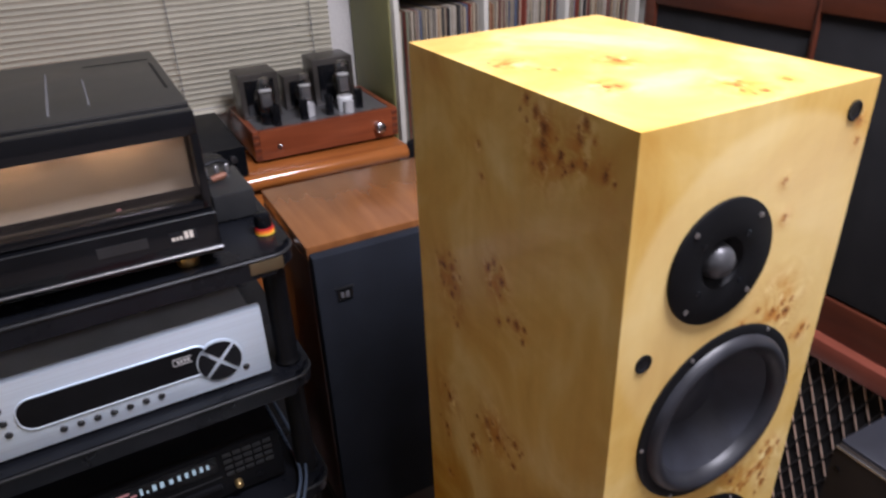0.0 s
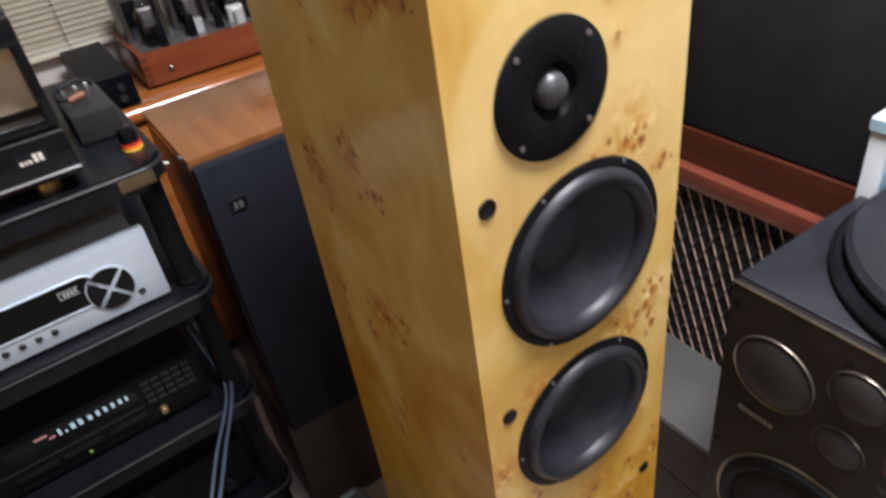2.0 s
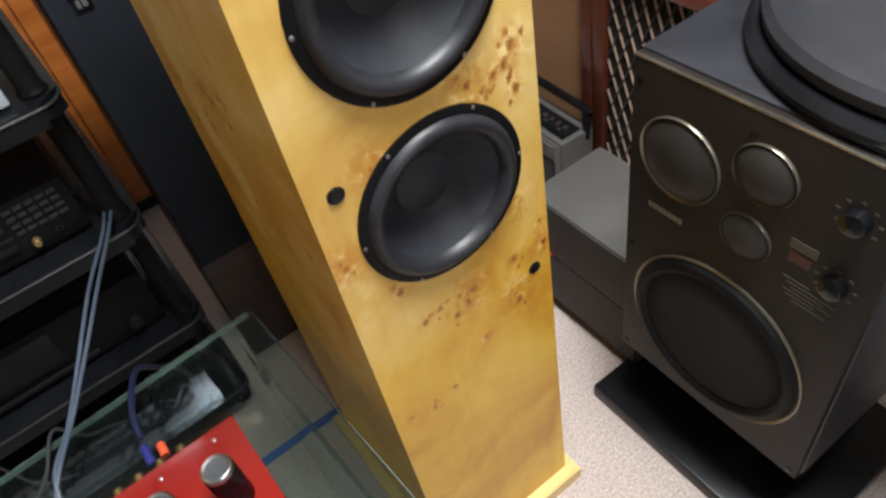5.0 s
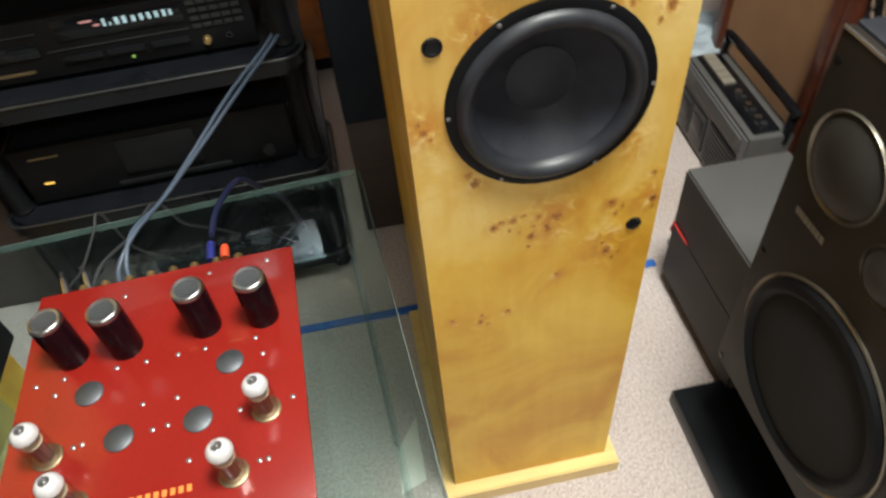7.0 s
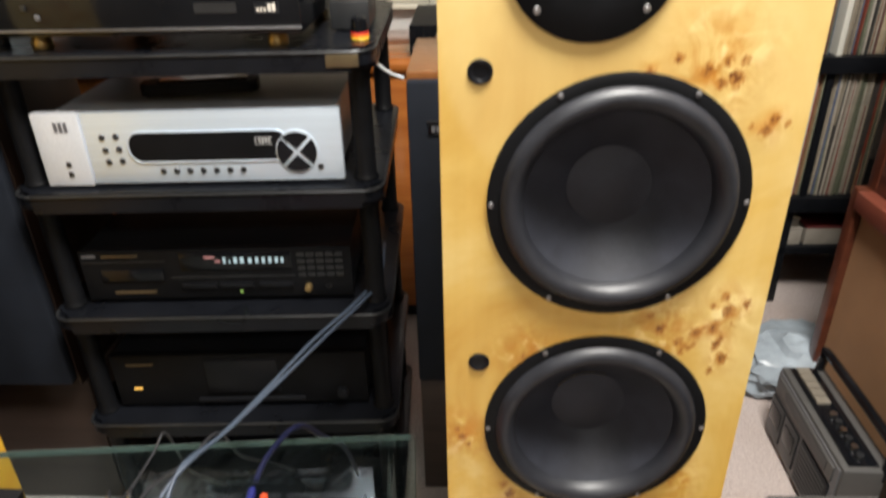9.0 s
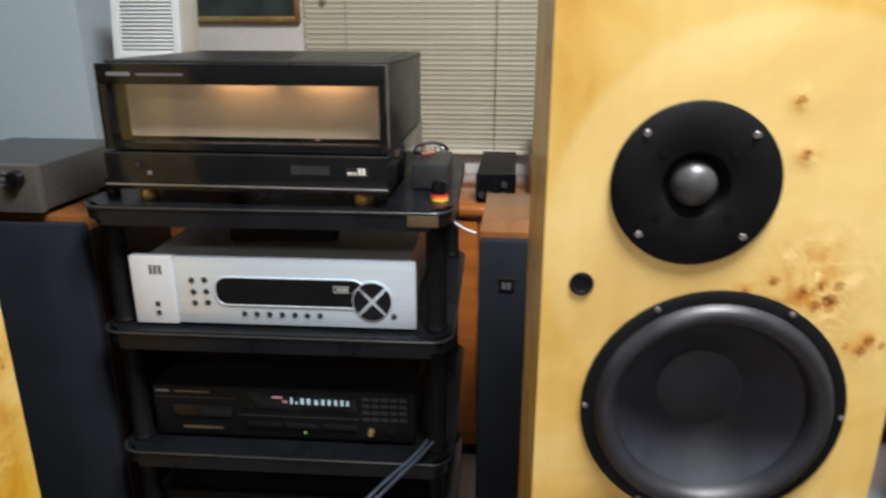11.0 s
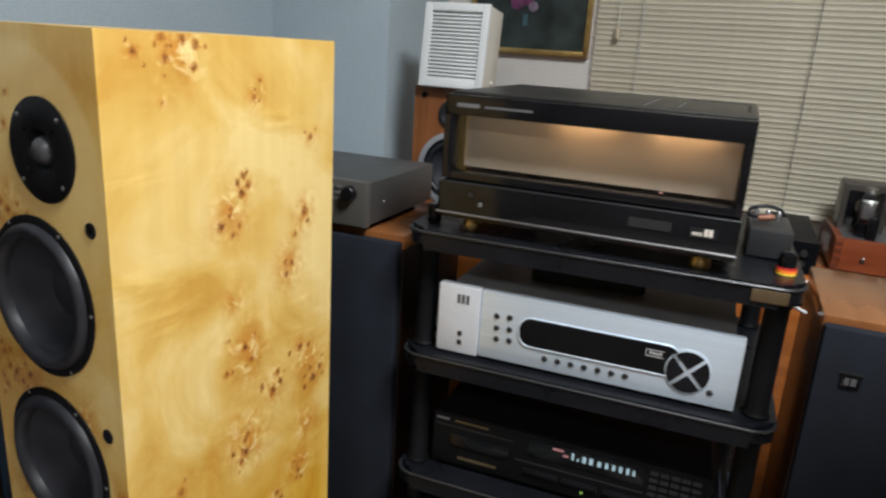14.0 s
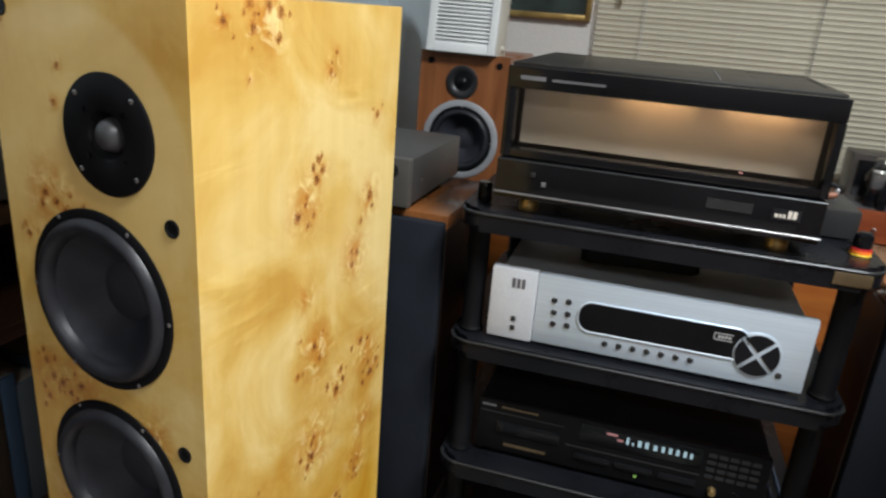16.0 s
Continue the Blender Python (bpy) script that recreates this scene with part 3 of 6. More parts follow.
FRONT_CLOUDS = [(0.155, 0.768, 0.024), (0.200, 0.780, 0.018), (0.060, 0.748, 0.020), (0.165, 0.955, 0.026), (0.012, 0.670, 0.018), (0.120, 0.545, 0.024), (0.178, 0.500, 0.022), (0.210, 0.550, 0.016), (0.190, 0.620, 0.015)]
SIDE_A = [(0.118, 1.127, 0.0040), (0.106, 1.120, 0.0046), (0.095, 1.111, 0.0064), (0.096, 1.099, 0.0060), (0.098, 1.082, 0.0046), (0.055, 1.114, 0.0046), (0.049, 1.126, 0.0042), (0.075, 1.097, 0.0044),
          (0.062, 1.093, 0.0046), (0.028, 1.097, 0.0038), (0.188, 1.071, 0.0030), (0.184, 1.043, 0.0028), (0.261, 0.920, 0.0058), (0.244, 0.924, 0.0048), (0.270, 0.918, 0.0036), (0.245, 0.892, 0.0054),
          (0.236, 0.860, 0.0034), (0.174, 0.958, 0.0044), (0.164, 0.968, 0.0034), (0.150, 0.954, 0.0044), (0.126, 0.923, 0.0054), (0.155, 0.910, 0.0032), (0.260, 0.748, 0.0056), (0.270, 0.695, 0.0048),
          (0.177, 0.772, 0.0062), (0.157, 0.767, 0.0046), (0.126, 0.784, 0.0044), (0.205, 0.715, 0.0048), (0.128, 0.754, 0.0044), (0.267, 0.624, 0.0034), (0.171, 0.638, 0.0036), (0.189, 0.575, 0.0040), (0.050, 0.653, 0.0036)]
A_CLOUDS = [(0.092, 1.100, 0.026), (0.055, 1.105, 0.018), (0.250, 0.905, 0.026), (0.160, 0.950, 0.020), (0.262, 0.745, 0.022), (0.165, 0.770, 0.026), (0.200, 0.715, 0.015), (0.180, 0.600, 0.020)]
SIDE_B = [(0.037, 1.116, 0.0044), (0.067, 1.130, 0.0042), (0.071, 1.111, 0.0048), (0.090, 1.129, 0.0054), (0.106, 1.124, 0.0052), (0.104, 1.103, 0.0046), (0.182, 1.072, 0.0034), (0.191, 1.089, 0.0026),
          (0.273, 1.022, 0.0042), (0.263, 0.933, 0.0060), (0.247, 0.907, 0.0038), (0.161, 0.970, 0.0058), (0.171, 0.978, 0.0044), (0.131, 0.938, 0.0062), (0.157, 0.934, 0.0034), (0.240, 0.872, 0.0036),
          (0.231, 0.859, 0.0046), (0.137, 0.804, 0.0026), (0.162, 0.787, 0.0056), (0.256, 0.754, 0.0056), (0.281, 0.701, 0.0068), (0.133, 0.764, 0.0036), (0.206, 0.712, 0.0070), (0.215, 0.735, 0.0044),
          (0.171, 0.770, 0.0040), (0.159, 0.650, 0.0068), (0.152, 0.640, 0.0044), (0.253, 0.572, 0.0046), (0.064, 0.649, 0.0044), (0.212, 0.561, 0.0048), (0.245, 0.590, 0.0036), (0.295, 0.712, 0.0044), (0.065, 1.071, 0.0022)]
B_CLOUDS = [(0.090, 1.118, 0.024), (0.145, 0.950, 0.022), (0.262, 0.930, 0.018), (0.236, 0.868, 0.022), (0.165, 0.780, 0.028), (0.270, 0.725, 0.026), (0.208, 0.718, 0.020), (0.165, 0.665, 0.032), (0.255, 0.580, 0.022), (0.185, 1.076, 0.013), (0.145, 0.850, 0.014), (0.270, 0.640, 0.020)]
TOP_FIG = [(0.028, 0.190, 0.0042), (0.017, 0.187, 0.0032), (0.107, 0.146, 0.0048), (0.048, 0.151, 0.0036), (0.049, 0.089, 0.0040), (0.057, 0.086, 0.0034), (0.124, 0.041, 0.0050), (0.129, 0.020, 0.0044), (0.165, 0.030, 0.0036)]
TOP_CLOUDS = [(0.030, 0.186, 0.018), (0.105, 0.146, 0.020), (0.053, 0.090, 0.018), (0.125, 0.035, 0.022)]


def figure_at(u, w, marks, clouds=(), curls=(), sweep=None):
    """Eyes, ripple, pale sweep and clouds over points of a panel; each eye has a few small specks round it."""
    rng = random.Random(len(marks) * 31 + 5)
    eyes, cloudy = np.zeros_like(u), np.zeros_like(u)
    for cu, cw, r in marks:
        tall = rng.uniform(1.0, 1.5)
        spots = [(cu, cw, r * 1.05, tall)]
        for _ in range(rng.choice((1, 2, 3)) if r > 0.0033 else 0):
            a, d = rng.uniform(0, 6.28), rng.uniform(2.2, 3.6) * r
            spots.append((cu + d * math.cos(a), cw + d * math.sin(a), r * rng.uniform(0.45, 0.7), rng.uniform(1.0, 1.6)))
        for su, sw, sr, st in spots:
            eyes = np.maximum(eyes, np.exp(-((u - su) / sr) ** 2 - ((w - sw) / (sr * st)) ** 2))
        cloudy = np.maximum(cloudy, 0.8 * np.exp(-((u - cu) ** 2 + (w - cw) ** 2) / (2.4 * r) ** 2))
    for cu, cw, r in clouds:
        cloudy = np.maximum(cloudy, np.exp(-(((u - cu) / r) ** 2 + ((w - cw) / (1.2 * r)) ** 2)))
    curl = np.full_like(u, 0.06)
    for cu, cw, ru, rw in curls:
        curl = np.maximum(curl, np.exp(-((u - cu) / ru) ** 2 - ((w - cw) / rw) ** 2))
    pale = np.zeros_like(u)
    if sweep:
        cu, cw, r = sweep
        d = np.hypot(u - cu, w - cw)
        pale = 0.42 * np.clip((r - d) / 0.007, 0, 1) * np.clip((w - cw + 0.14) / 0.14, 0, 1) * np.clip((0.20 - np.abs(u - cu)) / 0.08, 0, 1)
    return np.stack([eyes, curl, pale, cloudy], -1)


def tower(name, at, turn, mirrored, side_left, side_right, label, lower=0.0):
    root = thing(name, at, label, "loudspeaker", "burl tower loudspeakers", turn)
    mx = (lambda u: TW - u) if mirrored else (lambda u: u)
    front, front_clouds = [(mx(u), w, r * 0.88) for u, w, r in R_FRONT], [(mx(u), w, r) for u, w, r in FRONT_CLOUDS]
    drivers = [(mx(0.088), 1.021, 0.033), (mx(0.1145), 0.869, 0.0735), (mx(0.1145), 0.679, 0.0735)]
    z0 = 0.031
    verts, faces, cols = [], [], []

    def grid(corner, du, dv, lu, lv, marks, clouds=(), curls=(), sweep=None, holes=(), step=0.003, flip=False):
        nu, nv = max(2, round(lu / step)), max(2, round(lv / step))
        u, v = np.meshgrid(np.linspace(0, lu, nu + 1), np.linspace(0, lv, nv + 1), indexing="ij")
        base = len(verts)
        pts = np.array(corner) + u[..., None] * np.array(du) + v[..., None] * np.array(dv)
        verts.extend(map(tuple, pts.reshape(-1, 3)))
        w = v + (corner[2] if dv[2] else 0)
        cols.append(figure_at(u, w, marks, clouds, curls, sweep).reshape(-1, 4))
        for i in range(nu):
            for j in range(nv):
                cu, cw = (u[i, j] + u[i + 1, j + 1]) / 2, (w[i, j] + w[i + 1, j + 1]) / 2
                if any((cu - hx) ** 2 + (cw - hz) ** 2 < hr * hr for hx, hz, hr in holes):
                    continue
                q = [base + i * (nv + 1) + j, base + (i + 1) * (nv + 1) + j, base + (i + 1) * (nv + 1) + j + 1, base + i * (nv + 1) + j + 1]
                faces.append(q[::-1] if flip else q)

    h = TH - z0
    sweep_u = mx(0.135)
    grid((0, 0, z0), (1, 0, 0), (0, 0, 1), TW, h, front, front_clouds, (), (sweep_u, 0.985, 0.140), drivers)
    curls = [(0.027, 1.007, 0.030, 0.014), (0.028, 0.898, 0.034, 0.022), (0.050, 0.853, 0.032, 0.016), (0.214, 1.048, 0.030, 0.012), (0.17, 0.78, 0.04, 0.035), (0.16, 0.665, 0.045, 0.04), (0.26, 0.80, 0.03, 0.03)]
    for edge, marks, flip in ((0, side_left, True), (TW, side_right, False)):
        grid((edge, 0, z0), (0, 1, 0), (0, 0, 1), TD, h, marks, *((B_CLOUDS, curls) if marks is SIDE_B else (A_CLOUDS,)), flip=flip)
    grid((0, TD, z0), (1, 0, 0), (0, 0, 1), TW, h, SIDE_A, A_CLOUDS, flip=True, step=0.02)
    grid((0, 0, TH), (1, 0, 0), (0, 1, 0), TW, TD, TOP_FIG, TOP_CLOUDS)
    grid((0, 0, z0), (1, 0, 0), (0, 1, 0), TW, TD, (), step=0.05, flip=True)
    me = bpy.data.meshes.new("cabinet")
    me.from_pydata(verts, [], faces)
    attr = me.color_attributes.new("figure", "FLOAT_COLOR", "POINT")
    attr.data.foreach_set("color", np.concatenate(cols).ravel())
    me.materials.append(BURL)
    body = new("cabinet", me)
    body.parent = root
    body.location.z = -lower
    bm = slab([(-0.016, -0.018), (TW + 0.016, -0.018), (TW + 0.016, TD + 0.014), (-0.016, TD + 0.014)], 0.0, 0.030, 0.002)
    part("plinth", bm, LIT_PLINTH_WOOD, root, "burl veneered plinth board")
    # tweeter
    tu = mx(0.088)
    t = new("tweeter")
    t.parent = root
    t.matrix_basis = Matrix.Translation((tu, 0, 1.021 - lower)) @ TO_FRONT
    tagged(t, "dome tweeter on a round black plate")
    part("face_plate", lathe([(0.050, 0.0), (0.050, 0.0022), (0.0490, 0.003), (0.0215, 0.003), (0.0203, 0.0025), (0.0175, -0.003), (0.0125, -0.006)], seg=48), DEEP_BLACK, t)
    part("dome", lathe([(0.0142, -0.0048), (0.0135, -0.001), (0.0118, 0.003), (0.009, 0.006), (0.005, 0.0078), (0.0, 0.0083)], seg=32), DOME, t, "grey fabric dome")
    s = part("screw", lathe([(0.0023, 0.0), (0.0023, 0.001), (0.0014, 0.0016), (0, 0.0018)], seg=10), STEEL, t)
    s.matrix_basis = pose(0.031, 0.031, 0.0027)
    for sx, sy in ((-0.031, 0.031), (0.031, -0.031), (-0.031, -0.031)):
        again(s, "screw", t, (sx, sy, 0.0027))
    d = part("spring_clip", lathe([(0.0028, 0.0), (0.0028, 0.0006), (0, 0.0008)], seg=10), BLACK_GLOSS, t)
    d.matrix_basis = pose(0.021, 0.019, 0.0029)
    for sx, sy in ((-0.021, 0.019), (0.021, -0.019), (-0.021, -0.019)):
        again(d, "spring_clip", t, (sx, sy, 0.0029))
    for wz in (0.869, 0.679):
        woofer("woofer", root, (mx(0.1145), 0, wz - lower), 0.085, TO_FRONT, "black cone bass driver with rubber surround")
    f = part("grille_socket", lathe([(0.0078, 0.0), (0.0078, 0.0008), (0.0070, 0.0014), (0.0052, 0.0011), (0.0046, 0.0005), (0, 0.0004)], seg=24), BLACK_SATIN, root)
    f.matrix_basis = Matrix.Translation((mx(0.203), 0, 1.112 - lower)) @ TO_FRONT
    for fu, fz in ((0.025, 0.955), (0.025, 0.741), (0.203, 0.518)):
        o = again(f, "grille_socket", root, (0, 0, 0))
        o.matrix_basis = Matrix.Translation((mx(fu), 0, fz - lower)) @ TO_FRONT
    return root


tower("tower_loudspeaker", (0.370, -0.482, 0), 0.45, False, SIDE_A, SIDE_A, "golden burl veneer tower loudspeaker standing on the carpet")
tower("tower_loudspeaker", (-0.5656, -0.4257, 0), -7.1, True, SIDE_A, SIDE_B, "golden burl veneer tower loudspeaker beside the glass table", 0.0147)


# ---- hi-fi rack ----
SHELVES = (0.873, 0.683, 0.479, 0.268, 0.067)
RACK_AT, RACK_TURN = (0.0117, 0.0027), 1.83


def rack_thing(name, at, label, category, turn=0.0):
    """A thing placed by the rack's own axes."""
    ob = thing(name, at, label, category)
    ob.matrix_world = pose(*RACK_AT, 0, 0, 0, RACK_TURN) @ pose(*at, 0, 0, turn)
    return ob


def rack():
    r = rack_thing("hifi_rack", (0, 0, 0), "black five-tier equipment rack with round posts", "rack")
    out = rounded(-0.264, 0.257, -0.022, 0.40, 0.03)
    for z in SHELVES:
        part("shelf", slab(out, z - 0.03, z, 0.008), RACK_BLACK, r)
        # paler satin rod added round each shelf for the highlight on its edge
        part("highlight_lip", rod([(x, y, z - 0.0045) for x, y in (*out, out[0])], 0.0024, 8), DARK_LID, r, "satin lip, paler to carry the shelf edge highlight")
    tops = (*SHELVES, 0.0)
    for a, b in zip(tops, tops[1:]):
        for px in (-0.240, 0.232):
            for py in (0.018, 0.36):
                part("post", lathe([(0.0, b), (0.017, b), (0.018, b + 0.004), (0.0150, b + 0.009), (0.0150, a - 0.04), (0.018, a - 0.035), (0.017, a - 0.029), (0, a - 0.029)], (px, py, 0), seg=20), DEEP_BLACK, r)
    part("name_plate", box(0.196, 0.238, -0.0245, -0.0205, 0.850, 0.866, 0.001), DULL_BRASS, r, "small brass name plate")


rack()


# ---- turntable with a windowed lid ----
def turntable():
    z = SHELVES[0]
    t = rack_thing("record_player", (-0.022, 0.012, z), "black boxy record player with closed smoked-window lid", "record player", -1.7)
    part("plinth", box(-0.198, 0.194, -0.030, 0.325, 0.020, 0.072, 0.003), BLACK_GLOSS, t)
    part("trim_strip", rod([(-0.1985, -0.0315, 0.0275), (0.1945, -0.0315, 0.0275)], 0.0017, 10), DULL_STEEL, t, "polished metal trim strip")
    part("top_bead", rod([(-0.197, -0.0295, 0.0705), (0.193, -0.0295, 0.0705)], 0.0010, 8), DARK_LID, t, "thin polished bead")
    part("power_light", box(0.094, 0.099, -0.0105, -0.0095, 0.088, 0.0905, 0), VFD_RED, t, "small red indicator")
    for fx in (-0.155, 0.155):
        for fy in (0.0, 0.29):
            part("foot", lathe([(0, 0.0), (0.0125, 0.0), (0.0135, 0.003), (0.0135, 0.011), (0.0115, 0.014), (0.0115, 0.0205), (0, 0.0205)], (fx, fy, 0), seg=20), BRASS, t, "gold-coloured metal foot")
    # lid: frame round a window in front, closed sides, back and top
    bm = box(-0.197, 0.193, -0.024, 0.000, 0.161, 0.188, 0.002)
    box(-0.197, -0.184, -0.024, 0.000, 0.074, 0.161, 0.001, bm)
    box(0.184, 0.193, -0.024, 0.000, 0.074, 0.161, 0.001, bm)
    box(-0.184, 0.184, -0.024, 0.000, 0.074, 0.084, 0.001, bm)
    part("lid", bm, BLACK_GLOSS, t, "black lid front frame")
    part("lid_side", box(-0.197, -0.193, 0.000, 0.311, 0.074, 0.186, 0.001), BLACK_SATIN, t)
    part("lid_side", box(0.189, 0.193, 0.000, 0.311, 0.074, 0.186, 0.001), BLACK_SATIN, t)
    part("lid_back", box(-0.193, 0.189, 0.307, 0.311, 0.074, 0.186, 0.001), BLACK_SATIN, t)
    part("lid_top", box(-0.197, 0.193, 0.0005, 0.313, 0.186, 0.191, 0.002), LID_TOP, t)
    part("vent_slot", box(0.180, 0.1835, 0.08, 0.23, 0.1906, 0.1914, 0.0), DEEP_BLACK, t)
    part("vent_slot", box(0.100, 0.182, 0.255, 0.258, 0.1906, 0.1914, 0.0), DEEP_BLACK, t)
    part("lid_groove", box(0.0545, 0.0565, 0.03, 0.245, 0.1906, 0.1915, 0), DIM_INK, t)
    part("lid_groove", box(0.0955, 0.0970, 0.05, 0.18, 0.1906, 0.1915, 0), DIM_INK, t)
    part("window", box(-0.184, 0.184, -0.014, -0.011, 0.084, 0.161, 0), SMOKED, t, "smoked clear window")
    part("deck", box(-0.193, 0.189, 0.0, 0.307, 0.0725, 0.0745, 0), BLACK_SATIN, t)
    part("rear_panel", box(-0.182, 0.182, 0.022, 0.025, 0.086, 0.166, 0), BEIGE_PANEL, t, "beige panel behind the window")
    for fx in (-0.010, 0.112):
        part("lamp_strip", rod([(fx - 0.040, 0.006, 0.1655), (fx + 0.040, 0.006, 0.1655)], 0.003, 8), LAMP_WARM, t, "small warm lamp under the lid")
    part("platter", lathe([(0, 0.075), (0.135, 0.075), (0.135, 0.084), (0.131, 0.088), (0, 0.088)], (-0.02, 0.165, 0), seg=48), BLACK_MATT, t)
    part("name_bar", box(-0.180, -0.148, -0.0250, -0.0239, 0.172, 0.177, 0), DIM_INK, t)
    part("model_bar", box(-0.140, -0.075, -0.0248, -0.0239, 0.1725, 0.1755, 0), DARK_INK, t)
    bm = bmesh.new()
    for k, (bw, bh) in enumerate(((0.0035, 0.004), (0.0025, 0.004), (0.003, 0.004), (0.0042, 0.009), (0.0042, 0.009))):
        bx = 0.141 + (0, 0.0048, 0.0086, 0.0140, 0.0194)[k]
        box(bx, bx + bw, -0.0314, -0.0299, 0.047, 0.047 + bh, 0, bm)
    part("badge", bm, PAPER, t, "pale lettering bars on a black badge")
    part("badge_rim", box(0.138, 0.169, -0.0308, -0.0299, 0.044, 0.057, 0), BLACK_MATT, t)
    part("display_strip", box(0.064, 0.116, -0.0308, -0.0299, 0.046, 0.058, 0), DARK_LID, t)
    part("button", box(-0.152, -0.146, -0.0325, -0.0299, 0.052, 0.058, 0.0006), DARK_LID, t)
    part("button", box(-0.137, -0.131, -0.0325, -0.0299, 0.041, 0.047, 0.0006), DIM_INK, t)
    part("hinge_knob", lathe([(0, 0), (0.010, 0), (0.010, 0.022), (0.008, 0.025), (0, 0.025)], (-0.222, 0.02, 0.0), seg=16), BLACK_GLOSS, t)


turntable()


# ---- silver surround receiver ----
def oval(x0, x1, z0, z1, r, y0, y1, k=8):
    """A front-facing plate with round ends, from y0 to y1."""
    bm = slab(rounded(x0, x1, z0, z1, r, k), -y1, -y0)
    bmesh.ops.rotate(bm, cent=(0, 0, 0), matrix=Matrix.Rotation(radians(90), 3, "X"), verts=bm.verts)
    return bm


def receiver():
    z = SHELVES[1]
    r = rack_thing("av_receiver", (0, 0, z), "silver home-cinema receiver with a black display window", "receiver")
    r.matrix_world = r.matrix_world @ pose(-0.0045, 0, 0) @ Matrix.Diagonal((0.959, 1, 1, 1))
    part("case", box(-0.207, 0.207, 0.012, 0.345, 0.008, 0.100, 0.003), LID_GREY, r, "dark grey steel case")
    part("face_plate", box(-0.150, 0.2175, 0.0, 0.014, 0.005, 0.108, 0.003), ALU, r, "brushed silver front panel")
    part("end_cap", box(-0.2175, -0.1505, -0.003, 0.014, 0.004, 0.109, 0.003), ALU_CAP, r)
    part("display_window", oval(-0.088, 0.140, 0.037, 0.079, 0.018, -0.0016, 0.002), DEEP_BLACK, r)
    rim = bmesh.new()
    rings = []
    for grow, y in ((0.0016, 0.0006), (0.0012, -0.0008), (0.0008, -0.0024), (0.0004, -0.0024), (-0.0008, -0.0014)):
        rings.append([rim.verts.new((x, y, q)) for x, q in rounded(-0.088 - grow, 0.140 + grow, 0.037 - grow, 0.079 + grow, 0.018 + grow, 8)])
    for ra, rb in zip(rings, rings[1:]):
        for k in range(len(ra)):
            rim.faces.new((ra[k], ra[(k + 1) % len(ra)], rb[(k + 1) % len(ra)], rb[k]))
    part("window_rim", rim, ALU, r)
    bm = box(0.094, 0.118, -0.0022, -0.0016, 0.069, 0.070, 0)
    box(0.094, 0.118, -0.0022, -0.0016, 0.060, 0.061, 0, bm)
    box(0.094, 0.095, -0.0022, -0.0016, 0.061, 0.069, 0, bm)
    for k in range(4):
        box(0.099 + 0.0045 * k, 0.102 + 0.0045 * k, -0.0022, -0.0016, 0.063, 0.067, 0, bm)
    part("display_badge", bm, PALE_INK, r, "pale outlined badge with lettering bars")
    part("dial_rim", lathe([(0.0315, 0.0), (0.0315, 0.0010), (0.0305, 0.0016), (0.0, 0.0016)], (0.152, 0, 0.048), TO_FRONT, 40), ALU, r)
    for k in range(4):
        a0 = 45 + 90 * k
        q = [(0.152 + 0.003 * math.sqrt(2) * math.cos(radians(a0 + 45)), 0.048 + 0.003 * math.sqrt(2) * math.sin(radians(a0 + 45)))]
        q += [(0.152 + 0.0285 * math.cos(radians(a)), 0.048 + 0.0285 * math.sin(radians(a))) for a in np.linspace(a0 + 5, a0 + 85, 12)]
        bm = slab(q, 0.0014, 0.0030)
        bmesh.ops.rotate(bm, cent=(0, 0, 0), matrix=Matrix.Rotation(radians(90), 3, "X"), verts=bm.verts)
        part("arrow_key", bm, BLACK_SATIN, r)
    btn = part("button", lathe([(0.0045, 0), (0.0045, 0.001), (0.0035, 0.002), (0, 0.0022)], seg=14), DARK_LID, r)
    btn.matrix_basis = Matrix.Translation((-0.046, 0, 0.023)) @ TO_FRONT
    more = [(-0.046 + 0.0195 * k, 0.023) for k in range(1, 7)] + [(-0.124, 0.073), (-0.104, 0.074), (-0.123, 0.055), (-0.103, 0.056), (-0.122, 0.038), (-0.102, 0.039), (0.184, 0.025)]
    for bx, bz in more:
        o = again(btn, "button", r, (0, 0, 0))
        o.matrix_basis = Matrix.Translation((bx, 0, bz)) @ TO_FRONT
    for bz in (0.036, 0.022):
        part("square_button", box(-0.183, -0.176, -0.0045, -0.0028, bz - 0.0035, bz + 0.0035, 0.0005), DARK_LID, r)
    bm = box(-0.187, -0.182, -0.0036, -0.0028, 0.082, 0.096, 0)
    box(-0.180, -0.175, -0.0036, -0.0028, 0.082, 0.096, 0, bm)
    box(-0.173, -0.168, -0.0036, -0.0028, 0.082, 0.096, 0, bm)
    part("maker_mark", bm, DARK_INK, r)
    for fx in (-0.17, 0.17):
        for fy in (0.04, 0.30):
            part("foot", lathe([(0, 0), (0.018, 0), (0.02, 0.008), (0, 0.0083)], (fx, fy, 0), seg=18), BLACK_GLOSS, r)


receiver()
remote = rack_thing("remote_control", (-0.02, 0.13, SHELVES[1] + 0.1002), "long black remote control lying on the receiver", "remote control", turn=6)
part("shell", slab(rounded(-0.085, 0.085, -0.022, 0.022, 0.01), 0, 0.018, 0.004), BLACK_MATT, remote)
part("keypad", box(-0.06, 0.07, -0.015, 0.015, 0.0178, 0.0192, 0.0005), BLACK_GLOSS, remote)


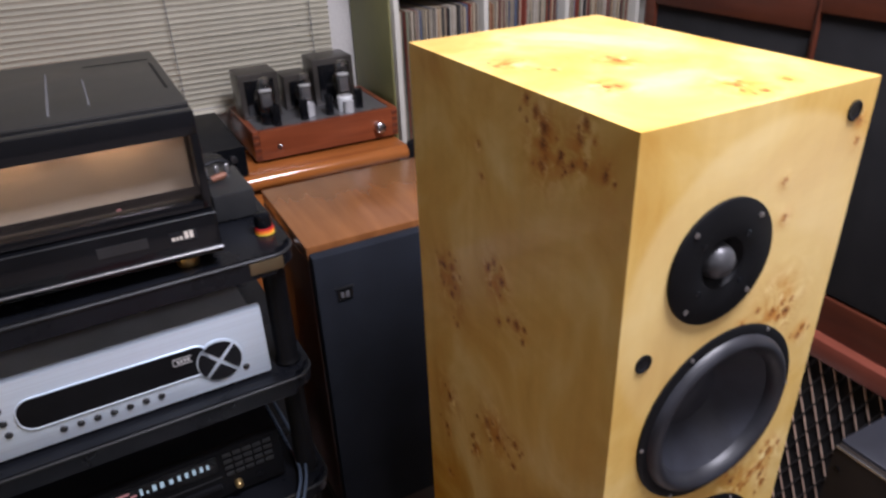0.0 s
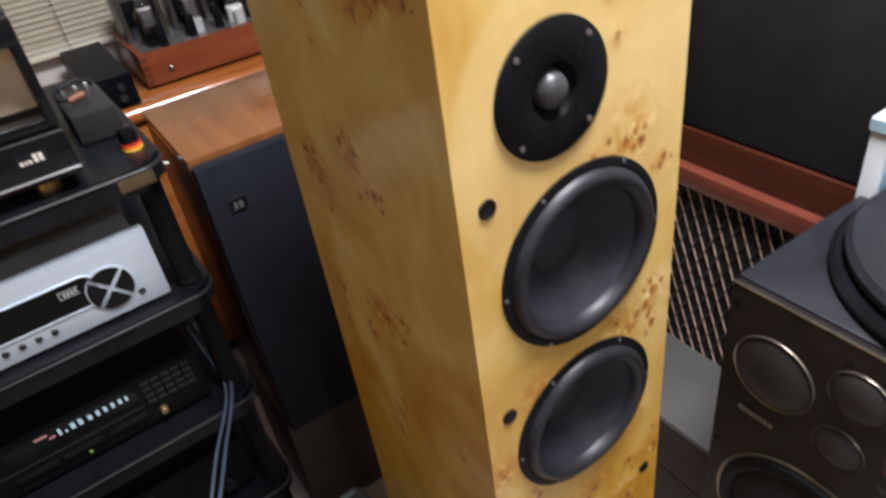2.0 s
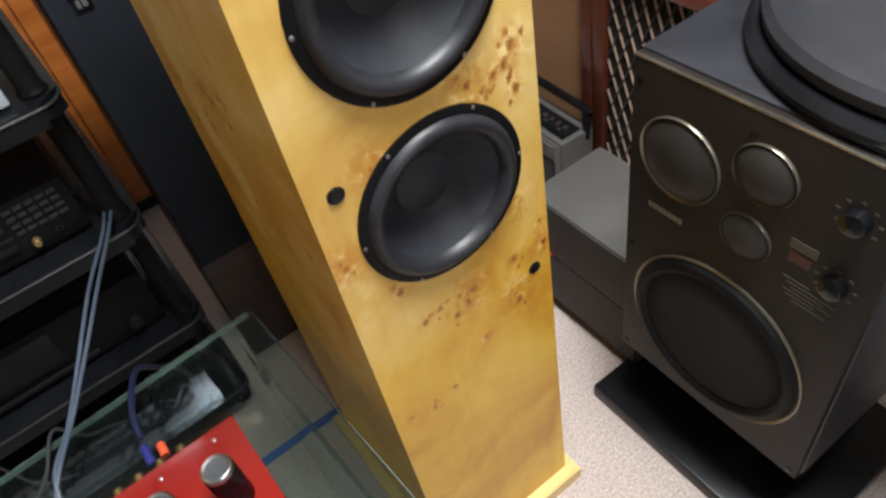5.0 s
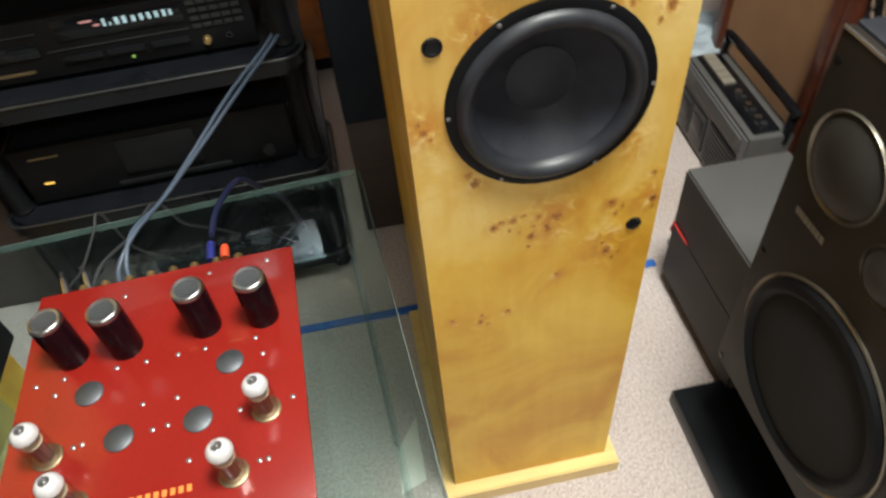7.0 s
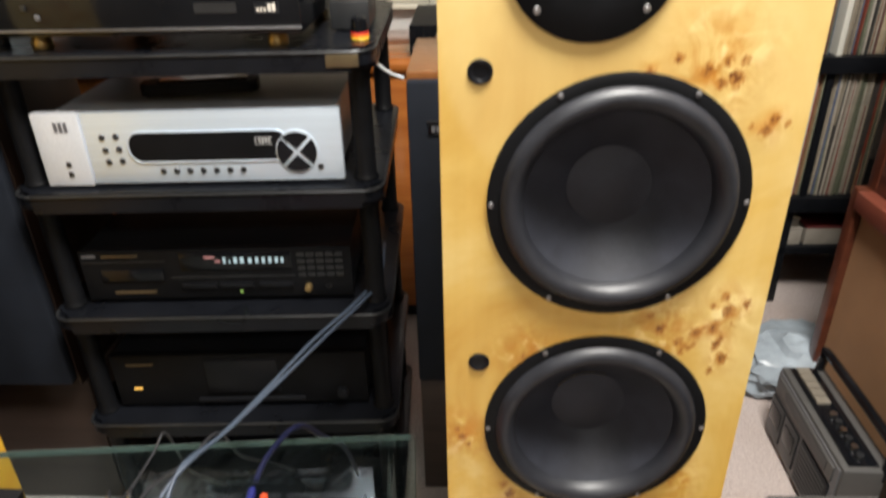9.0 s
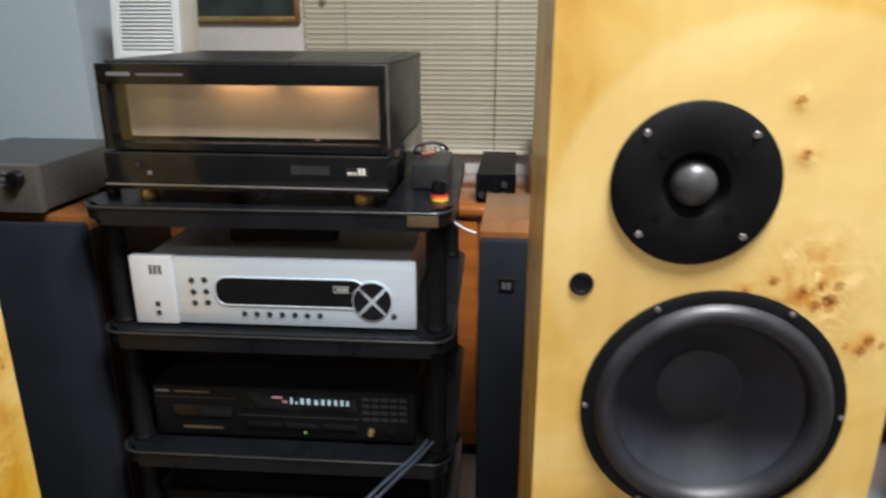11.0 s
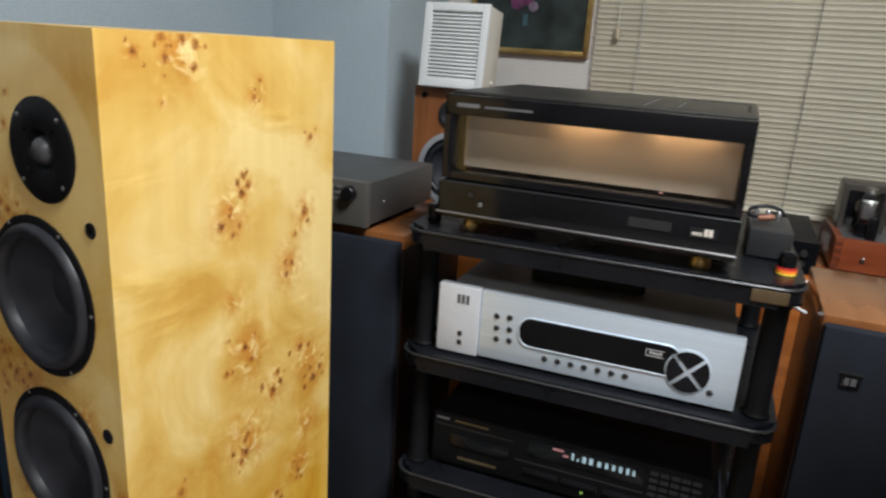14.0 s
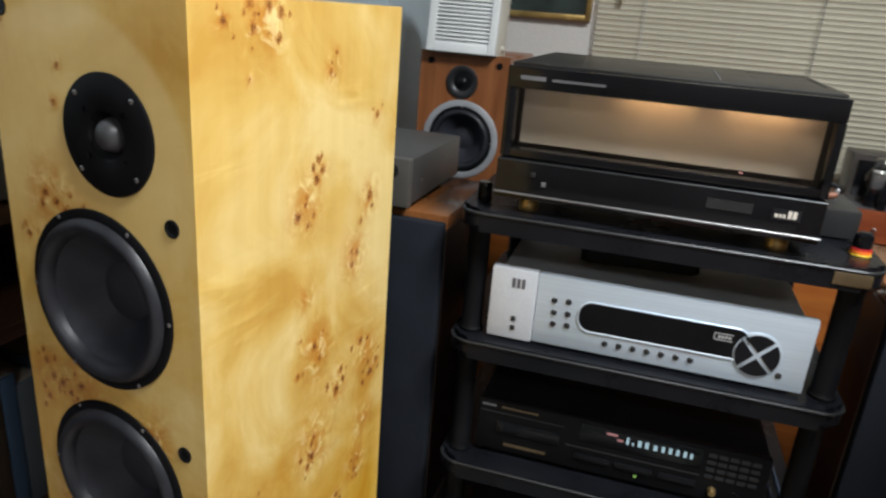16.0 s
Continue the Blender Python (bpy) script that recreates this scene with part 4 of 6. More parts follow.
# ---- the two black decks ----
def cd_player():
    z = SHELVES[2]
    d = rack_thing("compact_disc_player", (0, 0, z), "black disc player with a lit display", "disc player")
    part("case", box(-0.213, 0.197, 0.028, 0.32, 0.010, 0.092, 0.002), BLACK_MATT, d)
    part("face_plate", box(-0.215, 0.199, 0.016, 0.030, 0.008, 0.093, 0.002), DEEP_BLACK, d)
    part("disc_tray", box(-0.185, -0.09, 0.013, 0.016, 0.042, 0.062, 0.001), BLACK_GLOSS, d)
    part("display_window", box(-0.062, 0.108, 0.0145, 0.016, 0.058, 0.088, 0.0005), BLACK_GLOSS, d)
    part("segment", box(-0.024, -0.008, 0.0138, 0.0146, 0.079, 0.082, 0), VFD_RED, d, "lit red display mark")
    part("segment", box(-0.008, 0.000, 0.0138, 0.0146, 0.072, 0.075, 0), VFD_RED, d, "lit red display mark")
    for sx, w, h in ((0.004, 0.005, 0.013), (0.012, 0.004, 0.006), (0.020, 0.007, 0.012), (0.030, 0.007, 0.012), (0.042, 0.007, 0.010), (0.053, 0.006, 0.011), (0.063, 0.006, 0.011), (0.073, 0.006, 0.011), (0.083, 0.006, 0.011), (0.092, 0.005, 0.010)):
        part("segment", box(sx + 0.0006, sx + w * 0.82, 0.0138, 0.0146, 0.070, 0.069 + h * 0.92, 0), VFD, d, "lit pale blue display segment")
    key = part("number_key", box(-0.0055, 0.0055, -0.0022, 0, -0.0028, 0.0028, 0.0006), DARK_LID, d)
    key.matrix_basis = pose(0.122, 0.016, 0.082)
    for i in range(5):
        for j in range(4):
            if i or j:
                again(key, "number_key", d, (0.122 + 0.0145 * i, 0.016, 0.082 - 0.0115 * j))
    for sx in (-0.065, -0.006, 0.055):
        part("control_bar", box(sx, sx + 0.052, 0.0125, 0.016, 0.027, 0.036, 0.001), BLACK_SATIN, d)
    part("trim_strip", box(-0.080, 0.110, 0.0148, 0.016, 0.0455, 0.0470, 0), DARK_LID, d)
    part("trim_strip", box(-0.212, -0.085, 0.0148, 0.016, 0.0735, 0.0747, 0), DARK_LID, d)
    part("level_knob", lathe([(0.006, 0), (0.0055, 0.008), (0.0045, 0.0095), (0, 0.0095)], (0.130, 0.016, 0.026), TO_FRONT, 18), BRASS, d)
    part("socket", lathe([(0.005, 0), (0.005, 0.002), (0.003, 0.002), (0.003, -0.002), (0, -0.002)], (0.161, 0.016, 0.027), TO_FRONT, 16), BLACK_GLOSS, d)
    part("power_light", box(0.023, 0.027, 0.0138, 0.0150, 0.018, 0.0215, 0), GREEN_LED, d, "small green indicator")
    part("name_bar", box(-0.210, -0.189, 0.0152, 0.016, 0.083, 0.0865, 0), DIM_INK, d)
    part("model_bar", box(-0.180, -0.125, 0.0152, 0.016, 0.083, 0.0855, 0), DULL_BRASS, d)
    part("printing_bar", box(-0.172, -0.108, 0.0152, 0.016, 0.019, 0.0235, 0), DULL_BRASS, d)
    for fx in (-0.17, 0.16):
        for fy in (0.05, 0.28):
            part("foot", lathe([(0, 0), (0.014, 0), (0.014, 0.0095), (0, 0.0095)], (fx, fy, 0), seg=14), BLACK_GLOSS, d)


def tape_deck():
    z = SHELVES[3]
    d = rack_thing("cassette_deck", (0, 0, z), "black cassette deck with a small amber light", "cassette deck")
    part("case", box(-0.213, 0.205, 0.028, 0.31, 0.010, 0.108, 0.002), BLACK_MATT, d)
    part("face_plate", box(-0.215, 0.207, 0.016, 0.030, 0.008, 0.110, 0.002), DEEP_BLACK, d)
    part("cassette_door", box(-0.06, 0.06, 0.012, 0.016, 0.034, 0.10, 0.002), BLACK_SATIN, d)
    part("control_bar", box(-0.08, 0.10, 0.0125, 0.016, 0.014, 0.022, 0.001), BLACK_MATT, d)
    part("power_light", box(-0.186, -0.172, 0.0146, 0.0162, 0.042, 0.0452, 0), AMBER, d, "amber indicator")
    part("name_bar", box(-0.190, -0.145, 0.0152, 0.016, 0.090, 0.093, 0), DULL_BRASS, d)
    part("knob", lathe([(0.010, 0), (0.009, 0.010), (0, 0.0105)], (0.165, 0.016, 0.03), TO_FRONT, 18), BLACK_MATT, d)
    for fx in (-0.17, 0.17):
        for fy in (0.05, 0.27):
            part("foot", lathe([(0, 0), (0.014, 0), (0.014, 0.0095), (0, 0.0095)], (fx, fy, 0), seg=14), BLACK_GLOSS, d)


cd_player()
tape_deck()


# small things on the rack's top shelf
ph = rack_thing("phono_box", (0.2145, 0.145, SHELVES[0]), "small dark grey metal box with cable sockets", "phono amplifier")
part("case", box(-0.026, 0.029, -0.05, 0.06, 0.002, 0.040, 0.003), DARK_LID, ph)
for sx in (-0.016, 0.0, 0.014):
    part("socket", lathe([(0.004, 0), (0.004, 0.010), (0.0025, 0.012), (0, 0.012)], (sx, 0.035, 0.0395), seg=12), DULL_STEEL, ph)
part("foot", box(-0.02, 0.022, -0.04, 0.05, 0, 0.0025, 0), RUBBER, ph)
pot = rack_thing("stacked_disc_ornament", (0.235, 0.038, SHELVES[0]), "small black knob on red, orange and yellow discs", "ornament")
part("yellow_disc", lathe([(0, 0), (0.0122, 0), (0.0128, 0.0015), (0.0122, 0.003), (0, 0.003)], seg=24), YELLOW, pot, "yellow disc")
part("orange_disc", lathe([(0.0, 0.003), (0.0122, 0.003), (0.0128, 0.0050), (0.0124, 0.007), (0, 0.007)], seg=24), ORANGE, pot, "orange disc")
part("red_disc", lathe([(0.0, 0.007), (0.0124, 0.007), (0.0120, 0.010), (0, 0.010)], seg=24), RED_GEL, pot, "red disc")
part("knob", lathe([(0.0, 0.010), (0.0112, 0.010), (0.0116, 0.016), (0.0105, 0.026), (0.007, 0.029), (0, 0.0295)], seg=24), BLACK_GLOSS, pot)
plug = rack_thing("copper_plug", (0.214, 0.150, SHELVES[0] + 0.0402), "copper-coloured plug with a black lead on the metal box", "plug")
bm = lathe([(0, 0.0), (0.0048, 0.0), (0.0051, 0.016), (0.003, 0.021), (0, 0.021)], (-0.014, -0.006, 0.0051), Matrix.Rotation(radians(80), 4, "Y"), 14)
part("barrel", bm, plain("dark_copper_barrel", (0.20, 0.085, 0.05), 0.55, metal=0.3), plug)
part("lead", rod(bend([(-0.014, -0.006, 0.007), (-0.026, 0.0, 0.008), (-0.022, 0.020, 0.014), (0.0, 0.030, 0.017), (0.016, 0.034, 0.012), (0.022, 0.040, 0.004)]), 0.0028, 8), BLACK_MATT, plug)


# ---- walnut monitor loudspeakers behind the rack ----
def monitor(at, label, side):
    m = thing("monitor_loudspeaker", at, label, "loudspeaker", "walnut monitor loudspeakers")
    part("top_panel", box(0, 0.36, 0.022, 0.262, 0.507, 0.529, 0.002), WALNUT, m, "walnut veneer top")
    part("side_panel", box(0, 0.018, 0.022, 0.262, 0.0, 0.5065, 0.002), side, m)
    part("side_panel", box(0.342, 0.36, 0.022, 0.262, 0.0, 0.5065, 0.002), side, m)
    part("carcass", box(0.019, 0.341, 0.024, 0.258, 0.002, 0.506, 0), BLACK_MATT, m)
    part("grille", box(0.001, 0.359, 0.0, 0.021, 0.003, 0.521, 0.005), GRILLE, m, "dark navy cloth grille")
    part("badge_plate", box(0.028, 0.056, -0.0025, 0.0, 0.463, 0.466, 0.0005), DARK_LID, m)
    part("badge", box(0.031, 0.053, -0.003, 0.0, 0.446, 0.462, 0.0005), BLACK_GLOSS, m)
    bm = box(0.035, 0.040, -0.0036, -0.0028, 0.449, 0.459, 0)
    box(0.042, 0.048, -0.0036, -0.0028, 0.449, 0.459, 0, bm)
    part("badge_mark", bm, DARK_INK, m)


def stand(at, label, top):
    s = thing("speaker_stand", at, label, "speaker stand", "dark speaker stands")
    umber = bpy.data.materials.get("umber_board") or timber("umber_board", (0.035, 0.023, 0.018), (0.062, 0.042, 0.034), 0.5, (3.0, 40.0, 40.0), 0.1)
    part("top_plate", box(0.004, 0.356, 0.028, 0.258, top - 0.019, top - 0.0005, 0.002), umber, s)
    part("front_board", box(0.0, 0.36, 0.040, 0.058, 0.0, top - 0.0195, 0.002), umber, s)
    part("back_board", box(0.0, 0.36, 0.238, 0.256, 0.0, top - 0.0195, 0.002), umber, s)
    for x in (0.0, 0.342):
        part("side_board", box(x, x + 0.018, 0.0585, 0.2375, 0.0, top - 0.0195, 0.002), umber, s)


monitor((0.302, 0.0534, 0.292), "walnut loudspeaker with a dark navy cloth grille", SHADED_WALNUT_R)
stand((0.302, 0.0534, 0), "dark brown box stand under the walnut loudspeaker", 0.292)
monitor((-0.647, 0.024, 0.305), "walnut loudspeaker with a dark navy cloth grille, grey box on top", SHADED_WALNUT_L)
stand((-0.647, 0.024, 0.0), "dark brown box stand under the walnut loudspeaker", 0.305)

gb = thing("grey_preamplifier", (-0.4515, 0.0235, 0.8343), "slim champagne-grey preamplifier on the walnut loudspeaker", "preamplifier")
part("case", box(-0.11, 0.107, 0.012, 0.25, 0.010, 0.078, 0.003), DARK_CASE, gb)
part("face_plate", box(-0.112, 0.109, 0.0, 0.013, 0.008, 0.080, 0.003), plain("champagne_front_panel", (0.13, 0.125, 0.115), 0.36, metal=0.4, var=0.06, bump=0.05), gb)
part("knob", lathe([(0.012, 0), (0.0115, 0.012), (0.010, 0.0135), (0, 0.0135)], (0.0795, 0, 0.061), TO_FRONT, 24), BLACK_GLOSS, gb)
k0 = part("key", box(-0.0045, 0.0045, -0.002, 0, -0.0022, 0.0022, 0.0005), DIM_INK, gb)
k0.matrix_basis = pose(0.037, 0, 0.066)
for i in range(3):
    for j in range(3):
        if i or j:
            again(k0, "key", gb, (0.037 + 0.0125 * i - 0.004, 0, 0.068 - 0.0095 * j))
part("display_window", box(-0.02, 0.028, -0.0012, 0.0005, 0.045, 0.07, 0), BLACK_GLOSS, gb)
part("side_screw", lathe([(0.003, 0), (0.003, 0.001), (0, 0.0015)], (0.107, 0.06, 0.04), Matrix.Rotation(radians(90), 4, "Y"), 10), STEEL, gb)
for fx in (-0.08, 0.08):
    for fy in (0.05, 0.21):
        part("foot", lathe([(0, 0), (0.012, 0), (0.012, 0.0105), (0, 0.0105)], (fx, fy, 0), seg=14), BLACK_GLOSS, gb)


# ---- lacquered cabinet along the window ----
def sideboard():
    c = thing("sideboard", (0.03, 0.131, 0), "orange-brown lacquered sideboard with a rounded top edge", "sideboard")
    part("carcass", box(-0.685, 0.688, 0.566, 0.875, 0.04, 0.673, 0.002), ORANGE_WOOD, c)
    part("top_board", box(-0.688, 0.700, 0.56, 0.878, 0.6735, 0.710, 0.003), ORANGE_WOOD, c)
    bm = bmesh.new()
    prof = [(0.562, 0.709)] + [(0.551 - 0.0185 * math.sin(a), 0.6905 + 0.0185 * math.cos(a)) for a in np.linspace(0, math.pi, 15)] + [(0.562, 0.672)]
    ends = [[bm.verts.new((x, y, z)) for y, z in prof] for x in (-0.688, 0.700)]
    for k in range(len(prof)):
        q = (k + 1) % len(prof)
        bm.faces.new((ends[0][k], ends[0][q], ends[1][q], ends[1][k]))
    bm.faces.new(ends[0][::-1])
    bm.faces.new(ends[1])
    part("edge_moulding", bm, ORANGE_WOOD, c, "glossy rounded edge moulding")
    for k in range(3):
        x0 = -0.645 + 0.443 * k
        part("door", box(x0, x0 + 0.437, 0.552, 0.5655, 0.06, 0.663, 0.003), ORANGE_WOOD, c)
    part("toe_board", box(-0.64, 0.67, 0.58, 0.88, 0.0, 0.0395, 0), BLACK_MATT, c)


sideboard()


def valve(parent, at, h, r, base=PLATE):
    v = new("valve")
    v.parent = parent
    v.matrix_basis = pose(*at)
    part("base", lathe([(0, 0), (r * 0.72, 0), (r * 0.74, h * 0.26), (r * 0.66, h * 0.28), (0, h * 0.28)], seg=18), base, v)
    part("bulb", lathe([(r * 0.66, h * 0.28), (r * 0.74, h * 0.36), (r * 0.98, h * 0.50), (r, h * 0.60), (r * 0.86, h * 0.70), (r * 0.62, h * 0.78), (r * 0.56, h * 0.88), (r * 0.44, h * 0.96), (0, h)], seg=24), TUBE_GLASS, v, "clear glass bulb")
    part("electrode", box(-r * 0.42, r * 0.42, -r * 0.22, r * 0.22, h * 0.36, h * 0.66, 0.001), TOP_STEEL, v, "grey metal anode")
    part("support_rod", rod([(-r * 0.5, 0, h * 0.29), (-r * 0.5, 0, h * 0.73)], 0.0009, 6), STEEL, v)
    part("support_rod", rod([(r * 0.5, 0, h * 0.29), (r * 0.5, 0, h * 0.73)], 0.0009, 6), STEEL, v)
    part("mica_disc", lathe([(0, h * 0.70), (r * 0.58, h * 0.70), (r * 0.58, h * 0.707), (0, h * 0.707)], seg=14), WHITE_PLASTIC, v)
    part("getter", lathe([(r * 0.54, h * 0.88), (r * 0.42, h * 0.95), (0.0, h * 0.985)], seg=16), DARK_GETTER, v, "silvery getter spot")
    return v


def tube_amplifier():
    a = thing("valve_amplifier", (0.385, 0.731, 0.710), "valve amplifier in a dovetailed red-brown wooden case", "amplifier")
    w, d, h = 0.350, 0.24, 0.076
    part("front_board", box(0.014, w - 0.014, 0, 0.014, 0.008, h, 0.0015), AMP_WOOD, a)
    part("back_board", box(0.014, w - 0.014, d - 0.014, d, 0.008, h, 0.0015), AMP_WOOD, a)
    for x in (0, w - 0.014):
        part("side_board", box(x, x + 0.0138, 0.001, d - 0.001, 0.008, h, 0.0015), AMP_WOOD, a)
    dk = timber("dark_end_grain", (0.09, 0.022, 0.010), (0.15, 0.04, 0.018), 0.4) if "dark_end_grain" not in bpy.data.materials else bpy.data.materials["dark_end_grain"]
    for x in (0.0, w - 0.0142):
        for k in range(4):
            part("dovetail", box(x, x + 0.0142, -0.0008, 0.0012, 0.013 + 0.016 * k, 0.021 + 0.016 * k, 0), dk, a)
    part("top_plate", box(0.0145, w - 0.0145, 0.0145, d - 0.0145, h - 0.012, h - 0.002, 0), TOP_STEEL, a, "grey metal top plate")
    part("knob", lathe([(0.013, 0), (0.0125, 0.016), (0.010, 0.018), (0, 0.018)], (0.300, 0, 0.036), TO_FRONT, 24), STEEL, a, "chrome volume knob")
    part("switch_ring", lathe([(0.005, 0), (0.005, 0.003), (0, 0.003)], (0.056, 0, 0.034), TO_FRONT, 14), STEEL, a)
    part("toggle", rod([(0.056, -0.002, 0.034), (0.056, -0.012, 0.042)], 0.0018, 8), STEEL, a)
    top = h - 0.002
    for x0, x1, y0, y1, zz in ((0.008, 0.100, 0.105, 0.19, 0.104), (0.118, 0.182, 0.13, 0.20, 0.082), (0.190, 0.292, 0.12, 0.205, 0.112)):
        t = part("transformer", box(x0, x1, y0, y1, top, top + zz, 0.004), BLACK_CORE, a, "black transformer cover")
        part("side_plate", box(x0 + 0.012, x1 - 0.012, y0 - 0.004, y0 - 0.0003, top + 0.01, top + zz - 0.014, 0.001), BLACK_GLOSS, t)
    for x, y, hh, r, foot in ((0.055, 0.058, 0.108, 0.026, BLACK_GLOSS), (0.150, 0.066, 0.102, 0.024, PALE_INK), (0.243, 0.062, 0.120, 0.026, WHITE_PLASTIC)):
        valve(a, (x, y, top), hh, r, foot)
    c = part("capacitor", lathe([(0, 0), (0.010, 0), (0.010, 0.044), (0.0085, 0.047), (0, 0.047)], seg=16), BLACK_GLOSS, a)
    c.matrix_basis = pose(0.066, 0.030, top)
    for x, y in ((0.134, 0.040), (0.196, 0.042), (0.275, 0.055)):
        again(c, "capacitor", a, (x, y, top))
    part("pale_can", lathe([(0, 0), (0.012, 0), (0.012, 0.026), (0, 0.027)], (0.242, 0.036, top), seg=16), PALE_INK, a)
    s = part("screw", lathe([(0.003, 0), (0.003, 0.002), (0, 0.003)], seg=8), STEEL, a)
    s.matrix_basis = pose(0.03, 0.024, top)
    for x, y in ((0.11, 0.022), (0.21, 0.022), (0.30, 0.022), (0.302, 0.09), (0.17, 0.1), (0.09, 0.09)):
        again(s, "screw", a, (x, y, top))
    for fx in (0.03, 0.30):
        for fy in (0.03, 0.21):
            part("foot", lathe([(0, 0), (0.011, 0), (0.011, 0.0085), (0, 0.0085)], (fx, fy, 0), seg=12), RUBBER, a)


tube_amplifier()
bd = thing("black_power_supply", (0.262, 0.676, 0.710), "black box with chrome knobs on the sideboard", "power supply")
part("case", box(0, 0.090, 0.004, 0.30, 0.004, 0.068, 0.003), BLACK_MATT, bd)
part("face_plate", box(-0.001, 0.091, 0, 0.005, 0.003, 0.069, 0.001), BLACK_GLOSS, bd)
for kx, kz in ((0.03, 0.022), (0.062, 0.022), (0.064, 0.045), (0.012, 0.02)):
    part("knob", lathe([(0.0075, 0), (0.007, 0.010), (0, 0.0105)], (kx, 0, kz), TO_FRONT, 18), STEEL, bd, "chrome knob")
part("foot", box(0.01, 0.08, 0.02, 0.28, 0, 0.0042, 0), RUBBER, bd)


# ---- corner by the window ----
bs = thing("bookshelf_loudspeaker", (-0.552, 0.62, 0.7102), "brown wooden bookshelf loudspeaker without its grille", "loudspeaker")
bm = box(0, 0.205, 0.060, 0.24, 0.0, 0.318, 0.003)
box(0, 0.012, 0.0, 0.060, 0.0, 0.318, 0.0, bm)
box(0.193, 0.205, 0.0, 0.060, 0.0, 0.318, 0.0, bm)
box(0.012, 0.193, 0.0, 0.060, 0.0, 0.012, 0.0, bm)
box(0.012, 0.193, 0.0, 0.060, 0.306, 0.318, 0.0, bm)
part("cabinet", bm, WALNUT_V, bs)


def holed_baffle(x0, x1, z0, z1, cx, cz, r, y, k=64):
    """A front panel with a round opening, its edge turned inwards."""
    bm = bmesh.new()
    outer, rim, inner = [], [], []
    for q in range(k):
        a = 2 * math.pi * (q + 0.5) / k
        c, d = math.cos(a), math.sin(a)
        reach = min((x1 - cx if c > 0 else cx - x0) / max(abs(c), 1e-6), (z1 - cz if d > 0 else cz - z0) / max(abs(d), 1e-6))
        outer.append(bm.verts.new((cx + reach * c, y, cz + reach * d)))
        rim.append(bm.verts.new((cx + r * c, y, cz + r * d)))
        inner.append(bm.verts.new((cx + r * c, y + 0.018, cz + r * d)))
    for q in range(k):
        w = (q + 1) % k
        bm.faces.new((outer[q], outer[w], rim[w], rim[q]))
        bm.faces.new((rim[q], rim[w], inner[w], inner[q]))
    for gx, gz in ((x0, z0), (x1, z0), (x1, z1), (x0, z1)):
        near = sorted(outer, key=lambda v: (v.co.x - gx) ** 2 + (v.co.z - gz) ** 2)[:2]
        bm.faces.new((near[0], near[1], bm.verts.new((gx, y, gz))))
    bmesh.ops.recalc_face_normals(bm, faces=bm.faces)
    return bm


part("baffle", holed_baffle(0.0005, 0.2045, 0.0005, 0.3175, 0.106, 0.130, 0.068, -0.0015), WALNUT_V, bs)
woofer("woofer", bs, (0.106, -0.002, 0.130), 0.0745, TO_FRONT, "black woofer in a silver ring", screws=4)
part("woofer_trim", lathe([(0.088, 0.0), (0.088, 0.003), (0.085, 0.0045), (0.0750, 0.0045), (0.0735, 0.0)], (0.106, -0.0018, 0.130), TO_FRONT, 48), plain("grey_trim_ring", (0.33, 0.34, 0.36), 0.5, metal=0.2), bs, "dull silver trim ring")
tw = new("tweeter")
tw.parent = bs
tw.matrix_basis = Matrix.Translation((0.101, -0.0018, 0.257)) @ TO_FRONT
part("tweeter_ring", lathe([(0.036, 0), (0.036, 0.004), (0.033, 0.005), (0.026, 0.0048), (0.020, 0.0005)], seg=32), DARK_LID, tw, "dark grey horn ring")
part("tweeter_dome", lathe([(0.0205, 0.0004), (0.012, 0.001), (0.009, 0.005), (0, 0.008)], seg=32), BLACK_SATIN, tw)
for gx in (0.026, 0.182):
    part("grille_socket", lathe([(0.007, 0), (0.007, 0.002), (0.004, 0.002), (0, 0.001)], (gx, -0.0018, 0.298), TO_FRONT, 16), BLACK_GLOSS, bs)

lv = thing("louvred_box", (-0.530, 0.60, 1.0288), "white plastic louvred box leaning back on the loudspeaker", "ventilator")
bm = box(0.0, 0.152, 0.0, 0.085, 0.0, 0.182, 0.004)
part("case", bm, CREAM, lv)
bm = box(-0.001, 0.016, -0.012, 0.0, 0.0, 0.184, 0.002)
box(0.136, 0.153, -0.012, 0.0, 0.0, 0.184, 0.002, bm)
box(0.016, 0.136, -0.012, 0.0, 0.0, 0.018, 0.002, bm)
box(0.016, 0.136, -0.012, 0.0, 0.166, 0.184, 0.002, bm)
part("frame", bm, WHITE_PLASTIC, lv)
lo = part("louvre", box(0.016, 0.136, -0.0105, 0.0, -0.0012, 0.0012, 0.0005), WHITE_PLASTIC, lv)
lo.matrix_basis = pose(0, 0, 0.024, 38, 0, 0)
for k in range(1, 18):
    again(lo, "louvre", lv, (0, 0, 0.024 + 0.0082 * k), (38, 0, 0))
part("catch", lathe([(0.006, 0), (0.006, 0.005), (0, 0.006)], (0.152, 0.05, 0.02), Matrix.Rotation(radians(90), 4, "Y"), 14), CREAM, lv)
lv.rotation_euler = (radians(-7), 0, 0)

